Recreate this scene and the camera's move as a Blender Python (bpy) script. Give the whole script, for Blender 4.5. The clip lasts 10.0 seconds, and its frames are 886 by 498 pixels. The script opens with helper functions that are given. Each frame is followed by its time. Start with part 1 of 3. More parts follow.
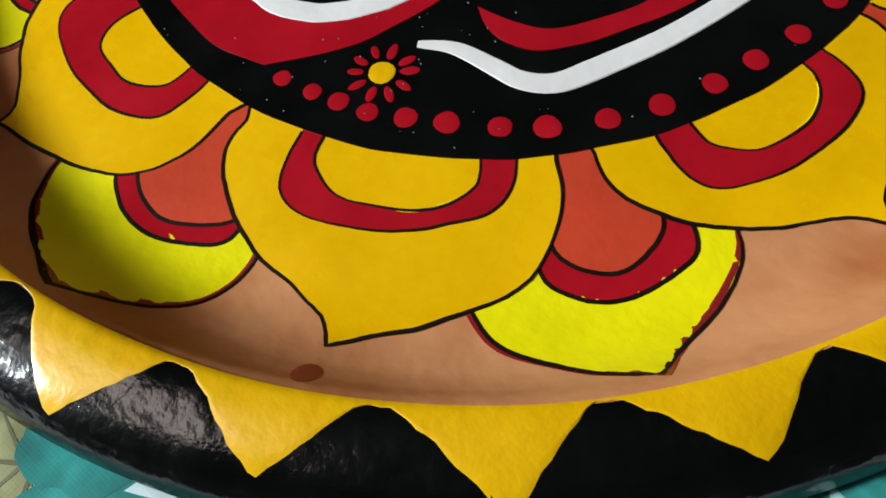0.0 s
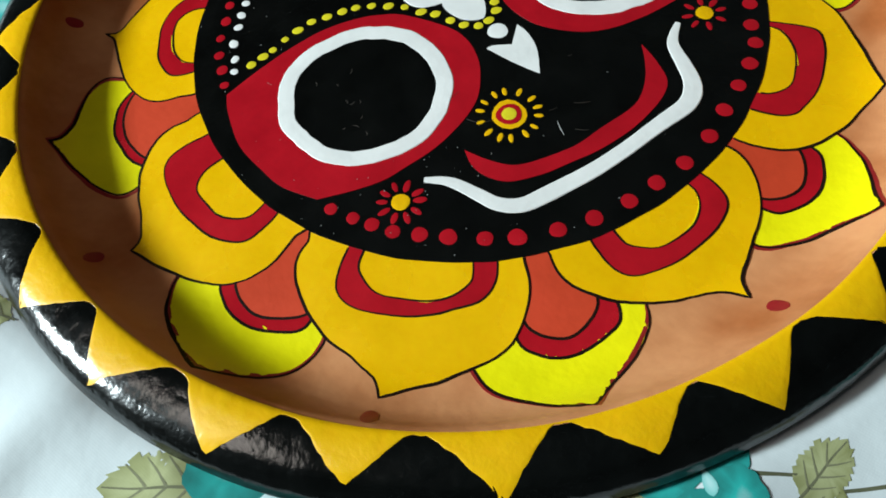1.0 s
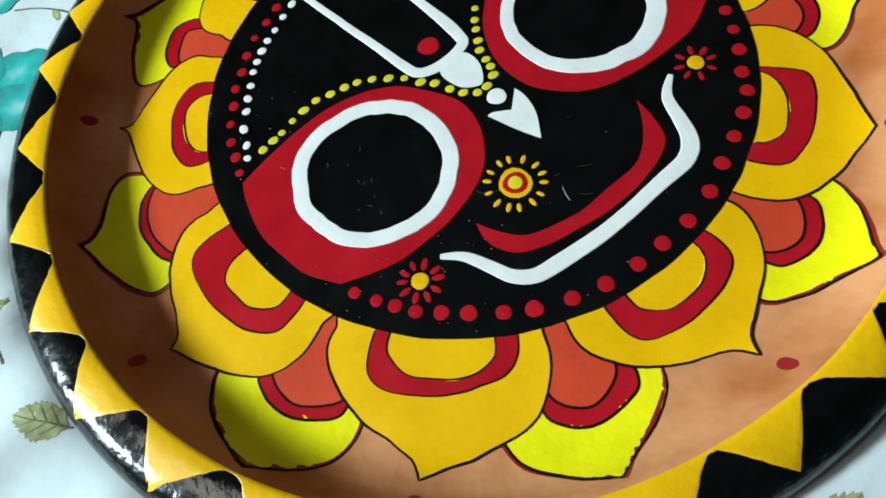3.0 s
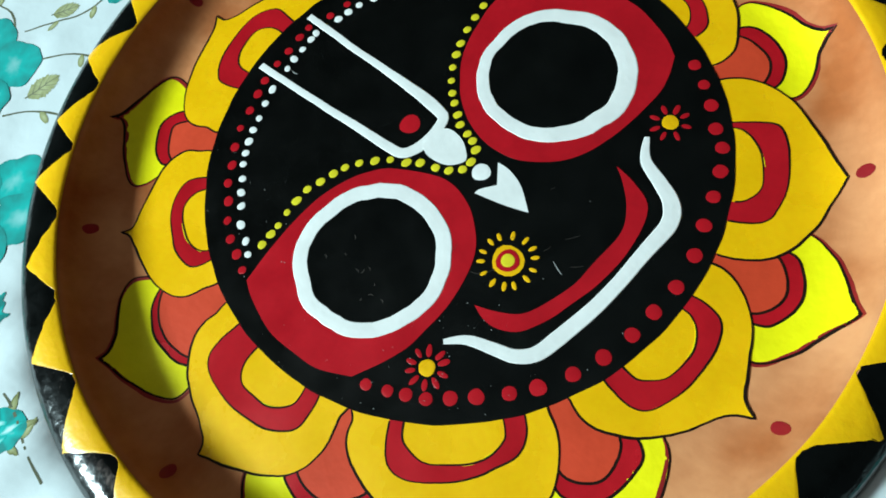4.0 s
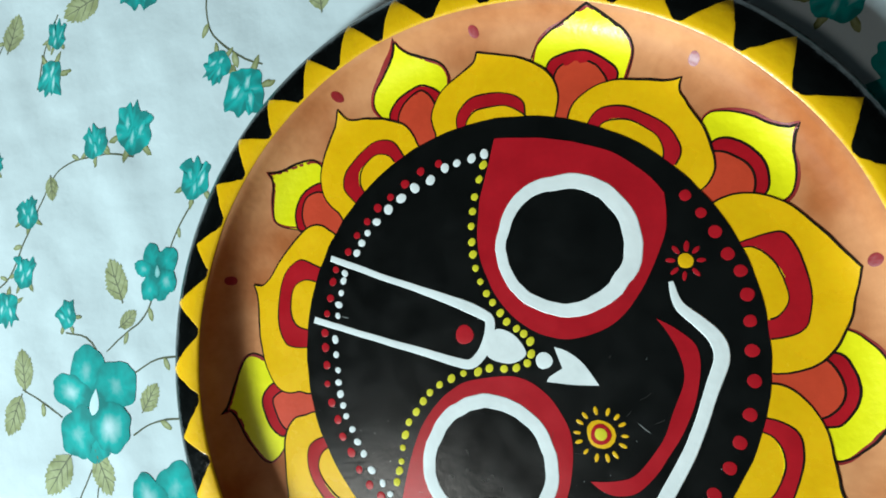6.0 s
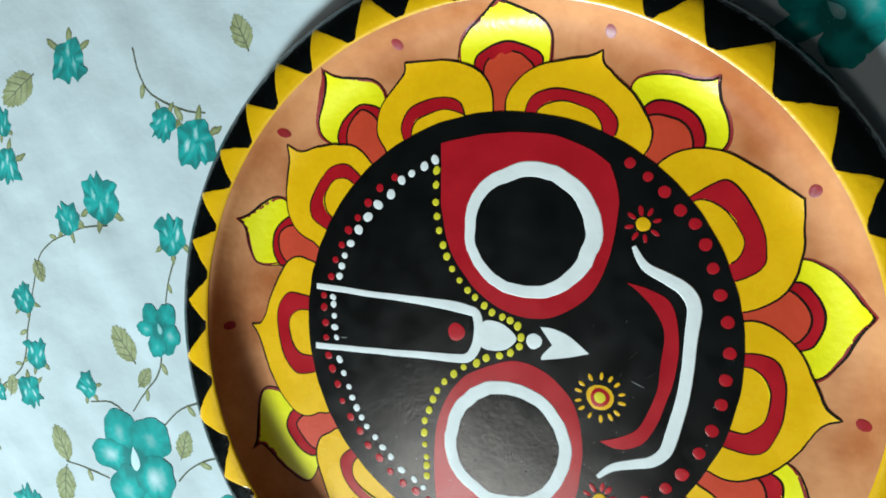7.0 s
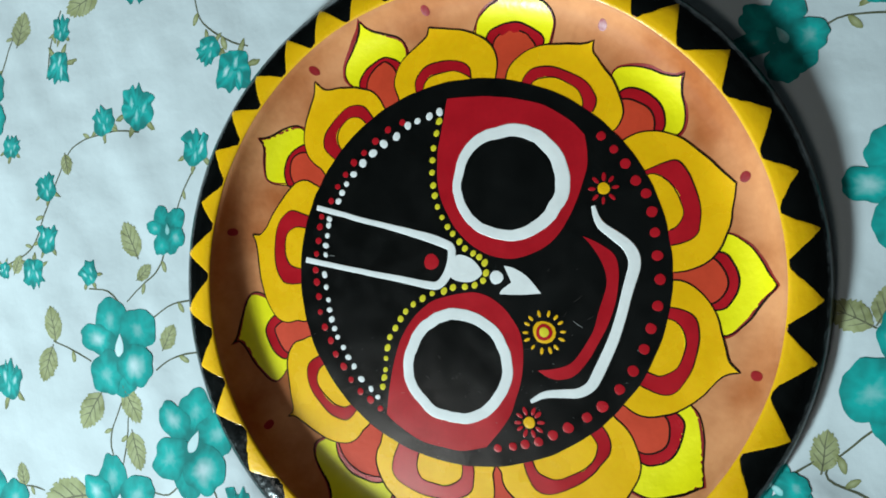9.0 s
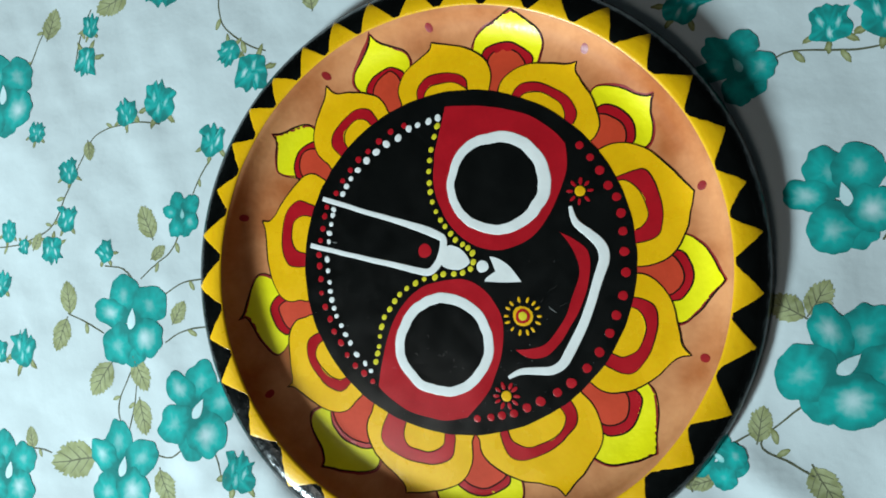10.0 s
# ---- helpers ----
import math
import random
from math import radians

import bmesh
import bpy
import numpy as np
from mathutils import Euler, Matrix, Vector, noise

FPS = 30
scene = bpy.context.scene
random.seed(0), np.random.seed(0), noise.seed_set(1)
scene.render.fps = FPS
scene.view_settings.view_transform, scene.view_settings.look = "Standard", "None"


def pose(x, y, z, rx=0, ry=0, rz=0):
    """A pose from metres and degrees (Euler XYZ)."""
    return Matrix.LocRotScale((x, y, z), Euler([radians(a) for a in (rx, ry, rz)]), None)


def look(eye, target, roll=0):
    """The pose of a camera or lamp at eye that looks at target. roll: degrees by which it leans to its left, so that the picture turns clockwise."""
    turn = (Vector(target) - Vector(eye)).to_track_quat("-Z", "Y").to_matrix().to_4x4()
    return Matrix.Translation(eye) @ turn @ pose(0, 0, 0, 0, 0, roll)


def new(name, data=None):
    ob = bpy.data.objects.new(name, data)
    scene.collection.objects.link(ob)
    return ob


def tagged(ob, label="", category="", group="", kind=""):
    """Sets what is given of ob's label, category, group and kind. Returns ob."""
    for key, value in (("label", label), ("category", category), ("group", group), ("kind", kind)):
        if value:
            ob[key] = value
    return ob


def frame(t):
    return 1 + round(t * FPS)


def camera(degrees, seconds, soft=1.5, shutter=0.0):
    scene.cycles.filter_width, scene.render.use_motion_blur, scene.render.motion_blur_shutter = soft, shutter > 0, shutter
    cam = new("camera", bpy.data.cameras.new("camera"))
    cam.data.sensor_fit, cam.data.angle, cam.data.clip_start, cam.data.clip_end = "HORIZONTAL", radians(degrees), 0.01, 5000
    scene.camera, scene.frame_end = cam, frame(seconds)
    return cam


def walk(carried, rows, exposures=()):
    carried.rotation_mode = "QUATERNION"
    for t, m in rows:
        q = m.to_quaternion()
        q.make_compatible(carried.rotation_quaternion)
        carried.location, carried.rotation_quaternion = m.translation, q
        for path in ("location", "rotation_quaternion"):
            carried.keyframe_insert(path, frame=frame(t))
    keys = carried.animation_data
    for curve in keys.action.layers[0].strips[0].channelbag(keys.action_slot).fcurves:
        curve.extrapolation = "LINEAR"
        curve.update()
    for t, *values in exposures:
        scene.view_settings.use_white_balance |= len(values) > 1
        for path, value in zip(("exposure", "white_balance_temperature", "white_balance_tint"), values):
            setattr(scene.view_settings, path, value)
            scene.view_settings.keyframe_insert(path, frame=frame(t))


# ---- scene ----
cam = camera(63.28, 10.0, soft=1.75)
# seconds, eye in metres, turn in degrees
PATH = [
    (0, 0.10106, -0.11925, 0.10467, 25.922, 5.415, 39.497),
    (0.1, 0.10285, -0.12159, 0.11140, 26.360, 5.155, 39.490),
    (0.2, 0.10649, -0.12512, 0.12063, 27.196, 5.122, 39.220),
    (0.3, 0.10976, -0.13100, 0.13358, 27.796, 4.389, 38.810),
    (0.4, 0.11550, -0.13950, 0.15161, 28.810, 3.927, 38.159),
    (0.5, 0.11690, -0.13918, 0.15258, 29.139, 4.464, 38.056),
    (1, 0.11199, -0.12951, 0.16144, 28.103, 6.218, 36.290),
    (1.5, 0.10870, -0.12523, 0.16418, 27.721, 6.550, 35.222),
    (2, 0.10386, -0.11739, 0.17130, 26.999, 7.603, 33.194),
    (2.2, 0.10375, -0.11607, 0.17233, 27.312, 7.992, 33.045),
    (3.3, 0.10004, -0.10890, 0.18913, 24.548, 9.760, 30.900),
    (3.5, 0.09938, -0.10518, 0.19391, 24.098, 9.959, 29.908),
    (4, 0.09136, -0.08537, 0.20382, 21.874, 11.735, 26.359),
    (4.5, 0.08434, -0.06492, 0.21679, 18.365, 13.895, 22.251),
    (5, 0.07818, -0.04049, 0.23138, 14.997, 16.329, 16.915),
    (5.5, 0.07411, -0.01365, 0.24245, 9.165, 18.793, 9.456),
    (6, 0.07882, 0.02499, 0.25751, 3.479, 21.698, 1.070),
    (6.2, 0.08170, 0.03528, 0.26156, 2.128, 22.125, -2.439),
    (7.3, 0.09813, 0.05319, 0.26452, -9.431, 20.631, -14.389),
    (7.5, 0.09828, 0.04530, 0.26315, -9.610, 20.459, -13.643),
    (8, 0.09620, 0.02391, 0.26627, -7.794, 21.050, -9.319),
    (8.5, 0.09958, 0.01353, 0.27829, -2.433, 21.355, -5.473),
    (9, 0.10381, 0.00586, 0.31013, 0.451, 19.959, -2.328),
    (9.5, 0.10478, 0.00021, 0.33567, 1.903, 19.045, -0.835),
    (10, 0.10956, -0.00660, 0.34990, 2.366, 18.070, 0.197),
]
walk(cam, [(t, pose(x, y, z, rx, ry, rz)) for t, x, y, z, rx, ry, rz in PATH],
     [(0, -0.06, 6900, 22), (0.5, 0.0, 6700, 13), (2.0, 0.07, 6500, 12), (3.5, 0.16, 6150, 4), (4.5, 0.19, 6100, 0), (6.0, 0.05, 6200, 5), (7.5, -0.02, 6250, 8), (10.0, -0.1, 6250, 8)])

# ---- light: one low room lamp, a weaker added source higher up, and the dim room around ----
world = bpy.data.worlds.new("world")
scene.world = world
world.use_nodes = True
world.node_tree.nodes["Background"].inputs[0].default_value = (0.8, 0.9, 1.0, 1)
world.node_tree.nodes["Background"].inputs[1].default_value = 0.002


def area_lamp(name, eye, target, size, size_y, watts, colour):
    data = bpy.data.lights.new(name, "AREA")
    data.shape, data.size, data.size_y = "RECTANGLE", size, size_y
    data.energy, data.color = watts, colour
    ob = new(name, data)
    ob.matrix_world = look(eye, target)
    return ob


def from_azimuth(azimuth, elevation, far):
    a, e = radians(azimuth), radians(elevation)
    return (far * math.cos(e) * math.cos(a), far * math.cos(e) * math.sin(a), far * math.sin(e))


area_lamp("room_lamp", from_azimuth(-134, 26.2, 1.8), (0, 0, 0), 0.28, 0.28, 63, (0.79, 0.97, 1.0))
# Unseen source, its kind unknown, added where the sheen on the disc points.
area_lamp("sheen_lamp", from_azimuth(-131, 56, 1.7), (0, 0, 0), 0.62, 0.30, 2.9, (1.0, 0.95, 0.87))

# ---- materials ----


def material(name, colour, rough=0.5, tint=0.12, grain=60.0, bump=0.15, fine=700.0, metal=0.0, second=None, spread=0.5, coat=0.0, streak=0.0, sheen=0.0, spec=0.4, pores=1.0):
    """A procedural surface: two scales of variation in colour, gloss and relief."""
    m = bpy.data.materials.new(name)
    m.use_nodes = True
    nodes, links = m.node_tree.nodes, m.node_tree.links
    bsdf = nodes["Principled BSDF"]
    where = nodes.new("ShaderNodeTexCoord")
    mapping = nodes.new("ShaderNodeMapping")
    links.new(where.outputs["Object"], mapping.inputs[0])
    if streak:
        mapping.inputs["Scale"].default_value = (1, streak, 1)
    coarse = nodes.new("ShaderNodeTexNoise")
    coarse.inputs["Scale"].default_value, coarse.inputs["Detail"].default_value = grain, 6
    small = nodes.new("ShaderNodeTexNoise")
    small.inputs["Scale"].default_value, small.inputs["Detail"].default_value = fine, 4
    links.new(mapping.outputs[0], coarse.inputs["Vector"])
    links.new(mapping.outputs[0], small.inputs["Vector"])
    dark = tuple(max(0.0, c * (1 - tint)) for c in colour)
    light = second or tuple(min(1.0, c * (1 + tint)) for c in colour)
    ramp = nodes.new("ShaderNodeValToRGB")
    ramp.color_ramp.elements[0].position, ramp.color_ramp.elements[1].position = 0.5 - spread / 2, 0.5 + spread / 2
    ramp.color_ramp.elements[0].color, ramp.color_ramp.elements[1].color = (*dark, 1), (*light, 1)
    links.new(coarse.outputs[0], ramp.inputs[0])
    blend = nodes.new("ShaderNodeMix")
    blend.data_type, blend.blend_type = "RGBA", "OVERLAY"
    blend.inputs[0].default_value = 0.1
    links.new(ramp.outputs[0], blend.inputs[6])
    links.new(small.outputs[0], blend.inputs[7])
    links.new(blend.outputs[2], bsdf.inputs["Base Color"])
    gloss = nodes.new("ShaderNodeMapRange")
    gloss.inputs[3].default_value, gloss.inputs[4].default_value = max(0.03, rough - 0.1), min(1.0, rough + 0.12)
    links.new(coarse.outputs[0], gloss.inputs[0])
    links.new(gloss.outputs[0], bsdf.inputs["Roughness"])
    both = nodes.new("ShaderNodeMath")
    both.operation, both.inputs[1].default_value = "MULTIPLY_ADD", pores
    links.new(small.outputs[0], both.inputs[0])
    links.new(coarse.outputs[0], both.inputs[2])
    relief = nodes.new("ShaderNodeBump")
    relief.inputs["Strength"].default_value, relief.inputs["Distance"].default_value = bump, 0.0006
    links.new(both.outputs[0], relief.inputs["Height"])
    links.new(relief.outputs[0], bsdf.inputs["Normal"])
    bsdf.inputs["Metallic"].default_value = metal
    bsdf.inputs["Coat Weight"].default_value = coat
    bsdf.inputs["Coat Roughness"].default_value = 0.15
    bsdf.inputs["Specular IOR Level"].default_value = spec
    bsdf.inputs["Sheen Weight"].default_value = sheen
    return m


def woven(name, colour, rough=0.9):
    """Printed cotton: a fine weave over a base colour, toned by the print's own shading."""
    m = material(name, colour, rough, 0.05, 25.0, 0.08, 2200.0, sheen=0.1)
    nodes, links = m.node_tree.nodes, m.node_tree.links
    bsdf = nodes["Principled BSDF"]
    where = nodes.new("ShaderNodeTexCoord")
    height = nodes.new("ShaderNodeMath")
    height.operation = "ADD"
    for n, axis in enumerate(("X", "Y")):
        wave = nodes.new("ShaderNodeTexWave")
        wave.bands_direction = axis
        wave.inputs["Scale"].default_value, wave.inputs["Distortion"].default_value = 520, 0.6
        links.new(where.outputs["Object"], wave.inputs["Vector"])
        links.new(wave.outputs["Fac"], height.inputs[n])
    relief = nodes.new("ShaderNodeBump")
    relief.inputs["Strength"].default_value, relief.inputs["Distance"].default_value = 0.035, 0.0002
    crinkle = nodes.new("ShaderNodeTexNoise")
    crinkle.inputs["Scale"].default_value, crinkle.inputs["Detail"].default_value = 42, 4
    links.new(where.outputs["Object"], crinkle.inputs["Vector"])
    puckered = nodes.new("ShaderNodeBump")
    puckered.inputs["Strength"].default_value, puckered.inputs["Distance"].default_value = 0.17, 0.004
    links.new(crinkle.outputs[0], puckered.inputs["Height"])
    links.new(puckered.outputs[0], relief.inputs["Normal"])
    links.new(height.outputs[0], relief.inputs["Height"])
    links.new(relief.outputs[0], bsdf.inputs["Normal"])
    return m


def printed(name, deep, pale):
    """Ink on cotton that runs from deep to pale by the motif's own tone, with watercolour streaks."""
    m = woven(name, deep)
    nodes, links = m.node_tree.nodes, m.node_tree.links
    bsdf = nodes["Principled BSDF"]
    tone = nodes.new("ShaderNodeAttribute")
    tone.attribute_name = "tone"
    where = nodes.new("ShaderNodeTexCoord")
    wash = nodes.new("ShaderNodeTexNoise")
    wash.inputs["Scale"].default_value, wash.inputs["Detail"].default_value = 160, 5
    links.new(where.outputs["Object"], wash.inputs["Vector"])
    shift = nodes.new("ShaderNodeMath")
    shift.operation, shift.inputs[1].default_value, shift.inputs[2].default_value = "MULTIPLY_ADD", 0.4, -0.2
    links.new(wash.outputs[0], shift.inputs[0])
    total = nodes.new("ShaderNodeMath")
    total.operation, total.use_clamp = "ADD", True
    links.new(shift.outputs[0], total.inputs[0])
    links.new(tone.outputs["Fac"], total.inputs[1])
    ramp = nodes.new("ShaderNodeValToRGB")
    ramp.color_ramp.elements[0].color, ramp.color_ramp.elements[1].color = (*(c * 0.5 for c in deep), 1), (*pale, 1)
    ramp.color_ramp.elements.new(0.3).color = (*deep, 1)
    links.new(total.outputs[0], ramp.inputs[0])
    links.new(ramp.outputs[0], bsdf.inputs["Base Color"])
    return m


CLAY = material("painted_terracotta", (0.50, 0.145, 0.043), 0.5, 0.18, 26.0, 0.15, 420.0, second=(0.69, 0.30, 0.13), spread=0.30, spec=0.10)
BLACK = material("black_gloss_paint", (0.0020, 0.0022, 0.0019), 0.20, 0.4, 75.0, 0.20, 600.0, spec=0.9, pores=0.25)
RIM_BLACK = material("black_rim_paint", (0.0022, 0.0026, 0.0024), 0.16, 0.4, 120.0, 1.0, 500.0, spec=0.6, pores=0.12)
ORANGE = material("golden_yellow_paint", (0.95, 0.50, 0.0), 0.26, 0.10, 50.0, 0.25, 400.0, spec=0.75, pores=0.15)
LEMON = material("lemon_yellow_paint", (0.90, 0.80, 0.003), 0.32, 0.12, 60.0, 0.2, 420.0, spec=0.5)
RIM_YELLOW = material("rim_yellow_paint", (0.88, 0.47, 0.002), 0.28, 0.10, 60.0, 0.22, 420.0, spec=0.6)
RED = material("red_paint", (0.46, 0.006, 0.014), 0.22, 0.16, 60.0, 0.18, 500.0, spec=0.95, pores=0.15)
HEART = material("vermilion_paint", (0.61, 0.058, 0.022), 0.42, 0.12, 50.0, 0.12, 420.0, spec=0.3)
MAROON = material("maroon_line_paint", (0.27, 0.014, 0.014), 0.4, 0.25, 80.0, 0.2, 600.0)
DOT_RED = material("crimson_dot_paint", (0.27, 0.010, 0.014), 0.4, 0.2, 80.0, 0.15, 500.0)
LINE = material("dark_line_paint", (0.012, 0.006, 0.004), 0.6, 0.5, 160.0, 0.2, 900.0, spec=0.08)
WHITE = material("white_paint", (0.83, 0.82, 0.80), 0.42, 0.08, 80.0, 0.15, 420.0, spec=0.3)
DOT_YELLOW = material("yellow_dot_paint", (0.74, 0.62, 0.02), 0.4, 0.12, 80.0, 0.2, 500.0)
COTTON = woven("white_cotton", (0.63, 0.68, 0.695))
TEAL = printed("turquoise_print", (0.008, 0.41, 0.375), (0.64, 0.80, 0.82))
OLIVE = printed("olive_print", (0.24, 0.25, 0.09), (0.52, 0.54, 0.30))
TWIG = printed("brown_green_print", (0.10, 0.105, 0.055), (0.26, 0.26, 0.15))
PLASTER = material("plaster", (0.05, 0.053, 0.053), 0.85, 0.06, 3.0, 0.1, 60.0)
CEMENT = material("floor_cement", (0.25, 0.24, 0.22), 0.7, 0.15, 4.0, 0.1, 80.0)
TICKING = material("mattress_ticking", (0.5, 0.48, 0.44), 0.9, 0.1, 20.0, 0.1, 200.0)

# ---- mesh helpers ----
MM = 0.001
COAT = 0.4  # how thick the paint lies


def mesh_object(name, verts, faces, mat, smooth=True, tones=None):
    data = bpy.data.meshes.new(name)
    data.from_pydata([tuple(v) for v in verts], [], faces)
    data.materials.append(mat)
    if smooth:
        data.polygons.foreach_set("use_smooth", [True] * len(data.polygons))
    if tones is not None:
        layer = data.attributes.new("tone", "FLOAT", "POINT")
        layer.data.foreach_set("value", [float(v) for v in tones])
    data.validate()
    return new(name, data)


def part(name, verts, faces, mat, parent, label="", smooth=True, tones=None):
    ob = mesh_object(name, verts, faces, mat, smooth, tones)
    ob.parent = parent
    return tagged(ob, label)


def box(name, low, high, mat):
    (a, b, c), (d, e, g) = low, high
    v = [(a, b, c), (d, b, c), (d, e, c), (a, e, c), (a, b, g), (d, b, g), (d, e, g), (a, e, g)]
    f = [(0, 3, 2, 1), (4, 5, 6, 7), (0, 1, 5, 4), (1, 2, 6, 5), (2, 3, 7, 6), (3, 0, 4, 7)]
    return mesh_object(name, v, f, mat, False)


# the plate's cross-section, in mm: radius and height of the upper side
SECTION_R = [0, 60, 111, 115.3, 119.2, 122.6, 125.5, 127.9, 129.8, 131.3, 133.3, 137, 140, 143, 145.3, 147, 147.9]
SECTION_Z = [0, 0, 0, 0.45, 1.45, 3.1, 5.3, 8.2, 11.1, 12.5, 13.0, 13.0, 12.6, 11.7, 10.3, 8.5, 6.6]


def smooth_section():
    r, z = np.array(SECTION_R, float), np.array(SECTION_Z, float)
    slope = np.gradient(z, r)
    slope[:3] = 0
    fine_r, fine_z = [], []
    for i in range(len(r) - 1):
        h = r[i + 1] - r[i]
        for u in np.linspace(0, 1, 9)[:-1]:
            a, b = 2 * u**3 - 3 * u**2 + 1, u**3 - 2 * u**2 + u
            c, d = -2 * u**3 + 3 * u**2, u**3 - u**2
            fine_r.append(r[i] + u * h)
            fine_z.append(a * z[i] + b * h * slope[i] + c * z[i + 1] + d * h * slope[i + 1])
    return np.array(fine_r + [r[-1]]), np.array(fine_z + [z[-1]])


FINE_R, FINE_Z = smooth_section()
BODY_X, BODY_Y, LIP = 2.0, -2.0, 133.3  # the turned body sits a little off the painted face


def flange(azimuth):
    """How wide the hand-made rim is on each side of the plate: a share of its full width."""
    u = (azimuth + 30 + 180) % 360 - 180
    return 1 - 0.05 * math.exp(-((u / 30) ** 2))


def height(x, y):
    """Height of the plate's upper side at a place, all in mm."""
    x, y = x - BODY_X, y - BODY_Y
    r = math.hypot(x, y)
    if r > LIP:
        r = LIP + (r - LIP) / flange(math.degrees(math.atan2(y, x)))
    return float(np.interp(r, FINE_R, FINE_Z))


def polar(r, degrees):
    return (r * math.cos(radians(degrees)), r * math.sin(radians(degrees)))


def spline(points, closed=True, step=1.2, corners=()):
    """A smooth line through the points, in mm; it keeps the named corners sharp."""
    n, out = len(points), []
    pts = [Vector((*p, 0)) for p in points]
    for i in range(n if closed else n - 1):
        p1, p2 = pts[i], pts[(i + 1) % n]
        p0 = pts[i - 1] if closed or i > 0 else p1
        p3 = pts[(i + 2) % n] if closed or i + 2 < n else p2
        if i in corners:
            p0 = p1
        if (i + 1) % n in corners:
            p3 = p2
        k = max(2, int((p2 - p1).length / step))
        for j in range(k):
            u = j / k
            q = 0.5 * (2 * p1 + (p2 - p0) * u + (2 * p0 - 5 * p1 + 4 * p2 - p3) * u * u + (3 * p1 - p0 - 3 * p2 + p3) * u**3)
            out.append((q.x, q.y))
    if not closed:
        out.append(tuple(points[-1]))
    return out


def wobble(points, amount, seed=0.0, scale=0.12):
    """The unsteady edge of a brush line."""
    out = []
    for x, y in points:
        v = noise.noise_vector((x * scale, y * scale, seed))
        out.append((x + v.x * amount, y + v.y * amount))
    return out


def inside(points, x, y):
    hit, n = False, len(points)
    for i in range(n):
        (x1, y1), (x2, y2) = points[i - 1], points[i]
        if (y1 > y) != (y2 > y) and x < (x2 - x1) * (y - y1) / (y2 - y1) + x1:
            hit = not hit
    return hit


def filled(loop, lift, ground, thick=0.35, grid=5.0):
    """A coat of paint with the given outline (mm), lying on the ground's height, with a turned-down edge."""
    from mathutils.geometry import delaunay_2d_cdt
    lift, thick = lift * COAT, thick * COAT
    n = len(loop)
    flat = [Vector(p) for p in loop]
    xs, ys = [p[0] for p in loop], [p[1] for p in loop]
    if grid:
        x = min(xs) + grid / 2
        while x < max(xs):
            y = min(ys) + grid / 2
            while y < max(ys):
                if inside(loop, x, y):
                    flat.append(Vector((x, y)))
                y += grid
            x += grid
    co, _, tris, _, _, _ = delaunay_2d_cdt(flat, [(i, (i + 1) % n) for i in range(n)], [], 1, 1e-4)
    verts = [(p.x * MM, p.y * MM, (ground(p.x, p.y) + lift) * MM) for p in co]
    faces = []
    for t in tris:
        a, b, c = (co[i] for i in t)
        faces.append(tuple(t) if (b - a).cross(c - a) > 0 else tuple(reversed(t)))
    base = len(verts)
    out = sum(loop[i - 1][0] * loop[i][1] - loop[i][0] * loop[i - 1][1] for i in range(n)) > 0
    for x, y in loop:
        verts.append((x * MM, y * MM, (ground(x, y) + lift) * MM))
    for x, y in loop:
        verts.append((x * MM, y * MM, (ground(x, y) + lift - thick) * MM))
    for i in range(n):
        j = (i + 1) % n
        quad = (base + i, base + n + i, base + n + j, base + j)
        faces.append(quad if out else tuple(reversed(quad)))
    return verts, faces


def ribbon(line, widths, closed=False):
    """The outline strip along a line: two rows of points (mm)."""
    n, left, right = len(line), [], []
    for i, (x, y) in enumerate(line):
        a = line[i - 1] if closed or i else line[0]
        b = line[(i + 1) % n] if closed or i + 1 < n else line[-1]
        dx, dy = b[0] - a[0], b[1] - a[1]
        d = math.hypot(dx, dy) or 1
        w = (np.interp(i / max(1, n - 1), np.linspace(0, 1, len(widths)), widths) if len(widths) > 1 else widths[0]) / 2
        left.append((x - dy / d * w, y + dx / d * w))
        right.append((x + dy / d * w, y - dx / d * w))
    return left, right


def stroke(name, line, widths, lift, mat, parent, ground, closed=False, label="", dome=0.25, uneven=0.12):
    """A brush stroke: five points across, slightly domed."""
    line = wobble(wobble(line, uneven * 1.6, len(line) * 0.37), uneven * 0.35, 5.0, 0.8)
    lift, dome = lift * COAT, dome * 0.12
    left, right = ribbon(line, widths, closed)
    verts, faces, n = [], [], len(line)
    for k, ((ax, ay), (bx, by)) in enumerate(zip(left, right)):
        for u, rise in ((0, -0.14), (0.05, 0.0), (0.5, dome), (0.95, 0.0), (1, -0.14)):
            x, y = ax + (bx - ax) * u, ay + (by - ay) * u
            verts.append((x * MM, y * MM, (ground(x, y) + lift + rise) * MM))
    for i in range(n if closed else n - 1):
        j = (i + 1) % n
        for k in range(4):
            faces.append((i * 5 + k, i * 5 + k + 1, j * 5 + k + 1, j * 5 + k))
    if not closed:
        faces += [(0, 1, 2, 3, 4), tuple(5 * n - 5 + k for k in (4, 3, 2, 1, 0))]
    return part(name, verts, faces, mat, parent, label, smooth=False)


def coat(name, loop, lift, mat, parent, ground=height, label="", grid=5.0, thick=0.35):
    verts, faces = filled(loop, lift, ground, thick, grid)
    return part(name, verts, faces, mat, parent, label)


